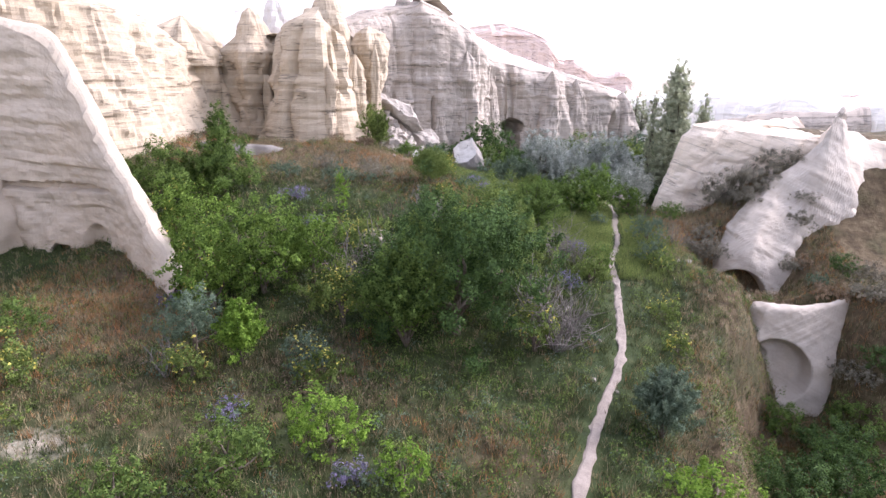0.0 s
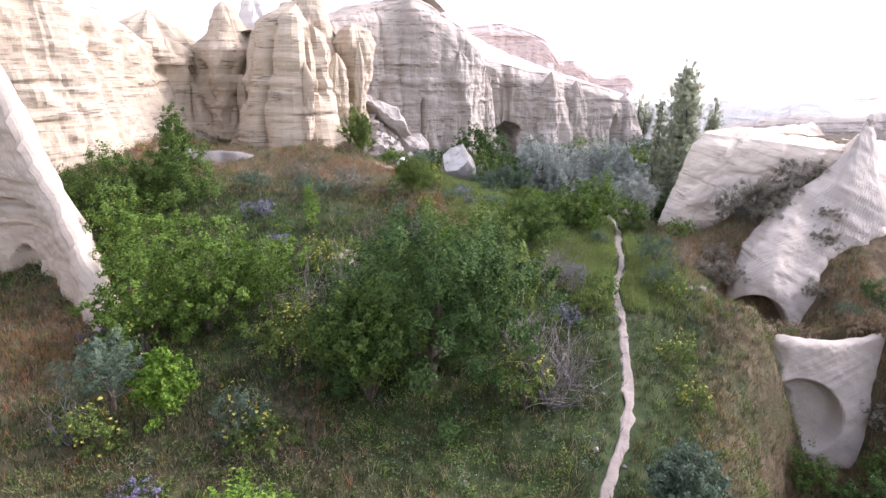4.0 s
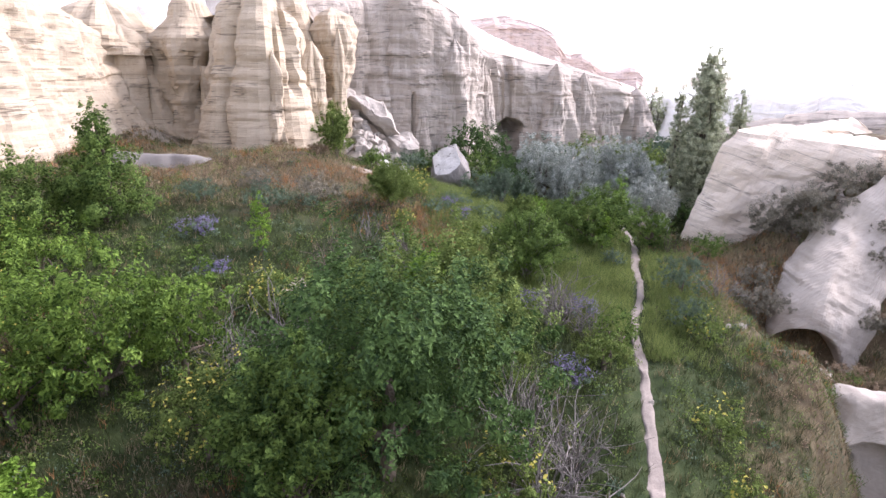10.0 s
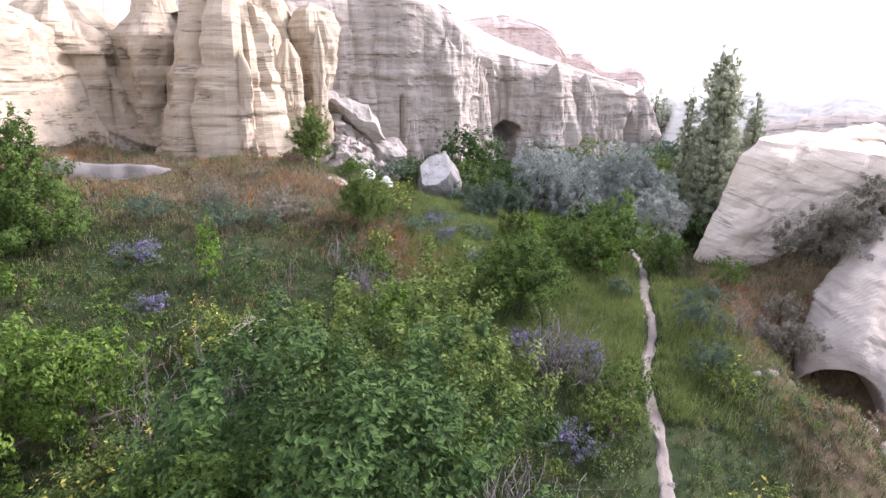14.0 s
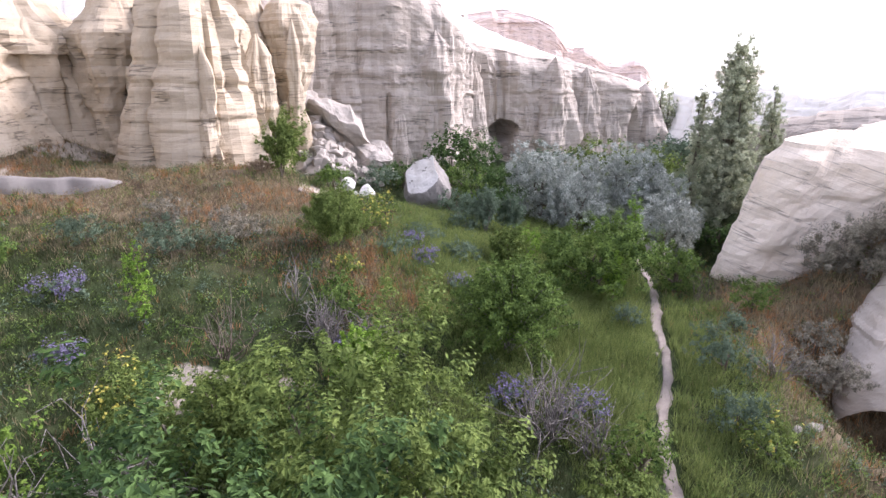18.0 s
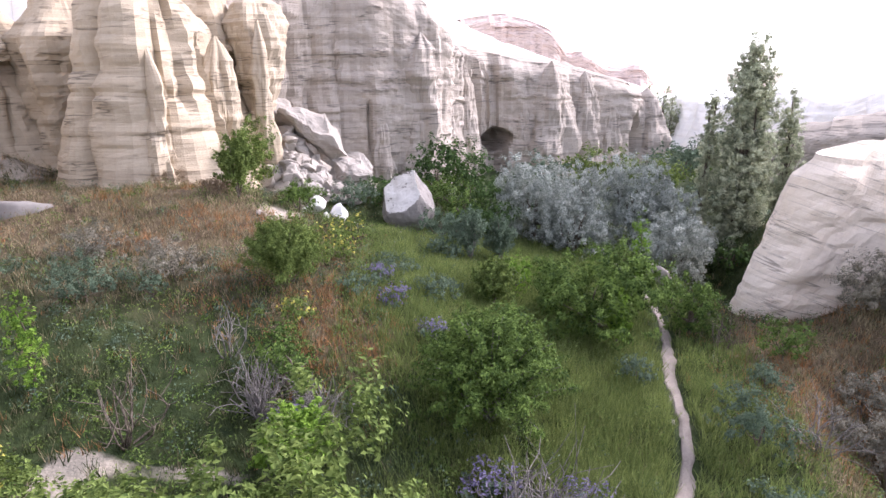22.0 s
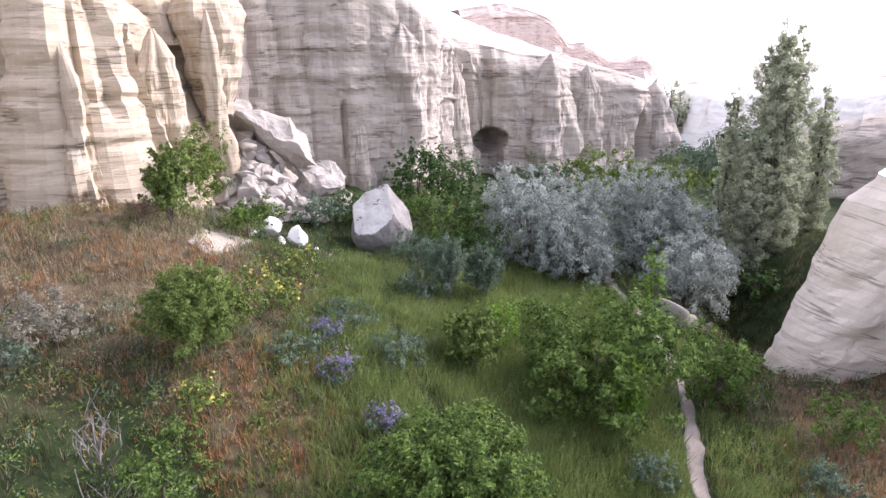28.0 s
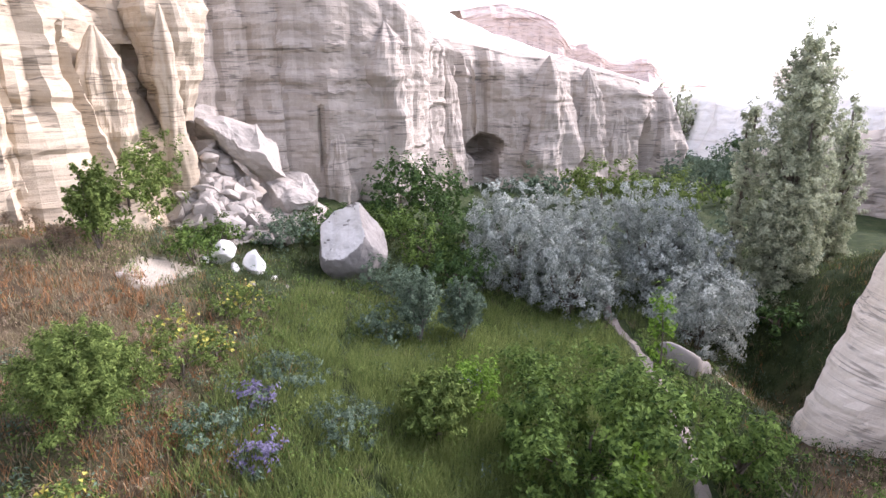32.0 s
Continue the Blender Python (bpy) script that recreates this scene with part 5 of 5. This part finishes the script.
for x, y, w, h, m in [(20.6, 55.2, 2.2, 1.5, LEAF_DARK), (22.8, 58.6, 1.8, 1.5, LEAF_BLUE), (24.4, 66, 3.4, 1.8, LEAF_BLUE), (22, 72, 5, 3.0, LEAF_OLIVE), (27, 80, 5, 3.0, LEAF_BLUE), (33, 84, 6, 3.2, LEAF_BLUE), (38, 92, 7, 3.4, LEAF_DARK), (28, 74, 4, 2.0, LEAF), (18, 76, 5, 3.2, LEAF_OLIVE), (13, 74, 4, 2.6, LEAF_BLUE)]:
    plant("bush", x, y, w, h, m, "leafy scrub on the far valley floor", "bush", leaf=0.3, clumps=8, low=0.0)
plant("tree", 4.4, 62.8, 3.0, 4.2, LEAF_DARK, "dark green tree at the cliff foot", "tree", leaf=0.22, clumps=10, low=0.08, trunk=0.25)
plant("tree", 6.4, 64.2, 2.8, 3.6, LEAF_DARK, "dark green tree at the cliff foot", "tree", leaf=0.22, clumps=9, low=0.08, trunk=0.25)
for x, y, w, h, m in [(1.2, 59.0, 3.0, 1.9, LEAF_DARK), (-0.4, 57.6, 2.6, 1.5, LEAF_BLUE), (5.8, 58.2, 3.2, 2.4, LEAF), (7.6, 59.6, 3.2, 2.6, LEAF_DARK), (7.4, 55.0, 2.4, 2.0, LEAF_DARK), (3.4, 60.8, 2.6, 1.8, LEAF), (-2.6, 55.8, 2.0, 1.3, LEAF), (9.6, 62.6, 3.0, 2.6, LEAF_DARK)]:
    plant("bush", x, y, w, h, m, "dark leafy bush round the boulder", "bush", leaf=0.18, clumps=8, low=0.0)
plant("bush", -6.0, 55.4, 2.8, 3.2, LEAF_OLIVE, "light green climbing bush at the cliff's corner", "bush", leaf=0.19, clumps=13, low=0.0)
plant("bush", -6.3, 57.8, 2.4, 4.2, LEAF_OLIVE, "light green bush climbing the cliff", "bush", leaf=0.19, clumps=11, low=0.0)
shoot_bush(-4.5, 50.4, 2.0, 2.9, LEAF_OLIVE, "upright green bush on the dry bank", shoots=60, per=90, bare=8, leaf=0.14, narrow=0.55)
plant("bush", -2.2, 52.2, 1.6, 1.5, LEAF, "low green bush near white stones", "bush", leaf=0.17, clumps=6, low=0.0)
for x, y, w, h, m in [(20.8, 42.4, 3.6, 2.6, LEAF_GREY), (22.6, 42.8, 3.0, 2.4, LEAF_GREY), (17.9, 39.8, 1.6, 1.4, LEAF_GREY), (24.6, 43.6, 3.0, 1.8, LEAF_GREY), (17.0, 38.4, 1.8, 1.5, LEAF_GREY), (24.6, 35.4, 1.4, 1.3, LEAF_DARK), (22.8, 34.6, 1.2, 0.8, LEAF_BLUE), (26.0, 34.6, 2.4, 1.0, LEAF_GREY), (20.0, 34.4, 2.2, 0.7, LEAF_RUST), (23, 33.2, 2.4, 0.8, LEAF_RUST)]:
    plant("bush", x, y, w, h, m, "dry scrub on the rocky slope", "bush", leaf=0.15, clumps=7, low=0.0, trunk=0.08, narrow=0.35, group="slope scrub")
dead_shrub(14.6, 36.6, 2.0, 1.4, "bare twisted bush on the slope", 9)
tube("stump", [(8.3, 20.8, -0.6), (8.32, 20.75, 0.1), (8.36, 20.7, 0.55)], [0.1, 0.09, 0.07], DEADWOOD, thing("tree_stump", (8.3, 20.8, -0.5), "weathered grey stump beside the footpath", "stump"))
dead_shrub(14.3, 42.2, 1.0, 1.6, "dark snag beside the footpath", 4, BARK)
for x, y, w, h in [(-8.6, 52.2, 2.0, 0.7), (-5.6, 50.9, 1.6, 0.7)]:
    plant("bush", x, y, w, h, LEAF_RUST, "russet dead weeds on the slope", "weeds", leaf=0.14, clumps=8, low=0.0, trunk=0.05, narrow=0.3, group="russet weeds")


for x, y, w, h, m, lab in [(-5.6, 36.6, 0.9, 2.6, LEAF_BRIGHT, "slim young sapling with fresh leaves"), (-3.1, 32.4, 2.4, 1.8, LEAF_OLIVE, "dense olive green bush between bare stems"), (-4.3, 27.4, 1.5, 1.7, LEAF_OLIVE, "grey-yellow flowering bush at the thicket's edge"), (-4.7, 21.2, 1.6, 1.5, LEAF_BLUE, "grey-green flowering bush in grass"), (-14.7, 19.6, 1.9, 2.0, LEAF_OLIVE, "bush with yellow flowers on the slope"), (-16.6, 23.0, 1.9, 2.0, LEAF, "green bush below the rock fin"), (1.0, 45.4, 0.9, 1.0, LEAF_OLIVE, "small flowering bush beside russet grass"), (7.6, 45.6, 1.3, 1.6, LEAF_BRIGHT, "young yellow-green bush in the meadow"), (5.6, 51.6, 1.5, 1.7, LEAF_BLUE, "blue-green willowy bush near the boulder"), (4.9, 48.6, 1.2, 1.2, LEAF_BLUE, "low blue-green bush near the boulder"), (9.4, 47.4, 1.8, 1.4, LEAF, "green bush under the silver trees")]:
    plant("sapling" if h > 2.5 else "bush", x, y, w, h, m, lab, "tree" if h > 2.5 else "bush", leaf=0.15, clumps=8, low=0.02, trunk=0.08, shape="column" if h > 2.5 else "round", blossom=(YELLOW, 0.5, "pale yellow flower heads") if "flower" in lab else None)
for x, y, z, w, h, m in [(23.9, 39.7, 1.5, 1.7, 1.2, LEAF_GREY), (24.6, 40.6, 2.9, 1.5, 1.0, LEAF_GREY), (22.7, 37.9, -1.2, 1.6, 1.2, LEAF_GREY), (23.6, 38.0, -1.0, 1.5, 1.0, LEAF_RUST), (22.0, 43.0, 2.2, 2.6, 1.2, LEAF_GREY), (18.0, 38.2, -0.4, 1.6, 1.3, LEAF_GREY)]:
    plant("bush", x, y, w, h, m, "dry grey scrub rooted in the rock", "bush", leaf=0.14, clumps=8, low=0.0, trunk=0.06, narrow=0.35, group="slope scrub", z=z)


# ---- grass and weeds, uncountable ----
def grass(name, n, region, material, keep, tall, label, broad=0.026, lean=0.35, seed=1):
    rng = np.random.default_rng(seed)
    x0, x1, y0, y1 = region
    x = rng.uniform(x0, x1, n * 3)
    y = y0 + (y1 - y0) * rng.random(n * 3) ** 1.25
    ok = (rng.random(n * 3) < keep(x, y)) & (np.abs(x - trail_x(y)) > 0.27 + 0.2 * rng.random(n * 3))
    x, y = x[ok][:n], y[ok][:n]
    m, k = len(x), 7
    x = np.repeat(x, k) + rng.normal(size=m * k) * 0.07
    y = np.repeat(y, k) + rng.normal(size=m * k) * 0.07
    z = ground_z(x, y)
    h = tall * np.repeat(rng.uniform(0.5, 1.3, m), k) * rng.uniform(0.6, 1.2, m * k)
    ang = rng.uniform(0, 2 * math.pi, m * k)
    side = np.stack([np.cos(ang), np.sin(ang), 0 * ang], -1) * broad * 0.5
    base = np.stack([x, y, z - 0.02], -1)
    tip = base + np.stack([rng.normal(size=m * k) * lean * h, rng.normal(size=m * k) * lean * h, h], -1)
    v = np.stack([base - side, base + side, tip], 1).reshape(-1, 3)
    ob = mesh_object(name, v, np.arange(len(v)).reshape(-1, 3), material, smooth=False)
    return tagged(ob, label, "grass", kind="stuff")


def spotty(x, y, scale=0.5):
    return 0.5 + 0.5 * fractal(x, y, 0 * x, scale, 3)


REGION = (-26, 26, 10, 64)


def meadow(x, y):
    """The lush patch this side of the boulder, with a faint trodden line through it."""
    line = np.interp(y, [38, 42.8, 46, 52], [6.9, 5.2, 4.1, 3.4])
    v = hill(x, y, 8.5, 41.5, 4.6, 6.5, 1.1) + hill(x, y, 5.0, 47.5, 3.6, 4.5, 1.0) + hill(x, y, 10, 50.5, 3.4, 3, 0.8) + hill(x, y, 9.5, 35.5, 1.6, 4, 0.7)
    return np.clip(v, 0, 1) * (1 - np.exp(-(((x - line) / 0.26) ** 2)))


grass("meadow_grass", 26000, (1.5, 15, 31, 56), MEADOW, lambda x, y: meadow(x, y) * np.clip(0.25 + spotty(x, y + 11, 0.8), 0, 1), 0.42, "lush green meadow grass", seed=9)
grass("green_grass", 38000, REGION, GRASS, lambda x, y: np.clip(1.05 - 1.3 * dryness(x, y), 0.06, 1) * np.clip(0.3 + spotty(x, y), 0, 1) * (1 - 0.9 * bareness_haze(x, y)), 0.36, "rough green grass over the valley floor", seed=2)
grass("dry_grass", 30000, REGION, HAY, lambda x, y: np.clip(dryness(x, y) * 1.5 * spotty(x + 40, y, 0.6) + 0.05, 0, 1) * (1 - 0.8 * bareness_haze(x, y)), 0.36, "dry straw-coloured grass", seed=3)
grass("russet_grass", 26000, REGION, RUST_GRASS, lambda x, y: np.clip(dryness(x, y) * 1.6 * np.clip(spotty(x, y + 30, 0.4) - 0.35, 0, 1) + hill(x, y, 1.7, 40.2, 1.3, 1.9, 2.0) + hill(x, y, -14.5, 26, 3.5, 3.5, 0.8) + hill(x, y, 17.5, 39.5, 3, 3.5, 0.5), 0, 1), 0.32, "russet dried grass and sorrel", seed=4)


def weeds(name, n, material, keep, size, tall, label, seed):
    rng = np.random.default_rng(seed)
    x = rng.uniform(-26, 26, n * 3)
    y = 10 + 54 * rng.random(n * 3) ** 1.25
    ok = (rng.random(n * 3) < keep(x, y) * (1 - np.clip(1.3 * bareness_haze(x, y), 0, 1))) & (np.abs(x - trail_x(y)) > 0.55)
    x, y = x[ok][:n], y[ok][:n]
    m, k = len(x), 8
    s = np.repeat(rng.uniform(0.5, 1.3, m), k)
    c = np.stack([np.repeat(x, k), np.repeat(y, k), 0 * s], -1) + rng.normal(size=(m * k, 3)) * [0.13, 0.13, 0]
    c[:, 2] = ground_z(c[:, 0], c[:, 1]) + rng.uniform(0.04, 1, m * k) * tall * s
    v, f = leaf_quads(rng, c, np.tile([0, 0, 1.0], (m * k, 1)) * 0.6, size, size * 0.4)
    return tagged(mesh_object(name, v, f, material, smooth=False), label, "weeds", kind="stuff")


weeds("green_weeds", 5500, LEAF, lambda x, y: np.clip(1.0 - 1.4 * dryness(x, y), 0.05, 1) * spotty(x + 9, y, 0.35), 0.085, 0.4, "leafy green weeds in the grass", 5)
weeds("olive_weeds", 5000, LEAF_OLIVE, lambda x, y: spotty(x, y + 19, 0.45) ** 2 * (1 - bareness_haze(x, y)), 0.10, 0.42, "olive green weeds in the grass", 6)
weeds("grey_weeds", 3500, LEAF_BLUE, lambda x, y: spotty(x + 60, y + 9, 0.3) ** 2 * (1 - bareness_haze(x, y)), 0.10, 0.3, "grey-green herbs in the grass", 7)
weeds("brown_weeds", 4000, LEAF_RUST, lambda x, y: dryness(x, y) * spotty(x + 33, y, 0.5), 0.09, 0.4, "brown dead weeds in dry grass", 8)


def cushions(name, n, material, keep, label, seed, wide=0.42, tall=0.45, k=58):
    """Low round clumps of herbs scattered through the grass."""
    rng = np.random.default_rng(seed)
    x = rng.uniform(-20, 20, n * 6)
    y = 11 + 45 * rng.random(n * 6) ** 1.15
    ok = (rng.random(n * 6) < keep(x, y) * (1 - np.clip(1.3 * bareness_haze(x, y), 0, 1))) & (np.abs(x - trail_x(y)) > 0.75)
    x, y = x[ok][:n], y[ok][:n]
    m = len(x)
    s = np.repeat(rng.uniform(0.5, 1.4, m), k)
    d = rng.normal(size=(m * k, 3))
    d[:, 2] = np.abs(d[:, 2])
    d /= np.linalg.norm(d, axis=1)[:, None]
    c = np.stack([np.repeat(x, k), np.repeat(y, k), np.repeat(ground_z(x, y), k)], -1) + d * rng.uniform(0.5, 1.1, (m * k, 1)) * s[:, None] * [wide, wide, tall]
    v, f = leaf_quads(rng, c, d, 0.095, 0.042)
    return tagged(mesh_object(name, v, f, material, smooth=False), label, "weeds", kind="stuff")


cushions("herb_clumps", 900, LEAF, lambda x, y: (1 - dryness(x, y)) * spotty(x + 3, y, 0.2), "clumps of green herbs in the grass", 11)
cushions("olive_herb_clumps", 850, LEAF_OLIVE, lambda x, y: spotty(x + 50, y, 0.25) * (1 - 0.5 * dryness(x, y)), "olive green clumps of herbs", 12)
cushions("grey_herb_clumps", 480, LEAF_BLUE, lambda x, y: spotty(x, y + 70, 0.25), "grey-green clumps of herbs", 13)
cushions("dry_herb_clumps", 420, LEAF_RUST, lambda x, y: dryness(x, y) * spotty(x - 30, y, 0.3), "brown dried herb clumps", 14)
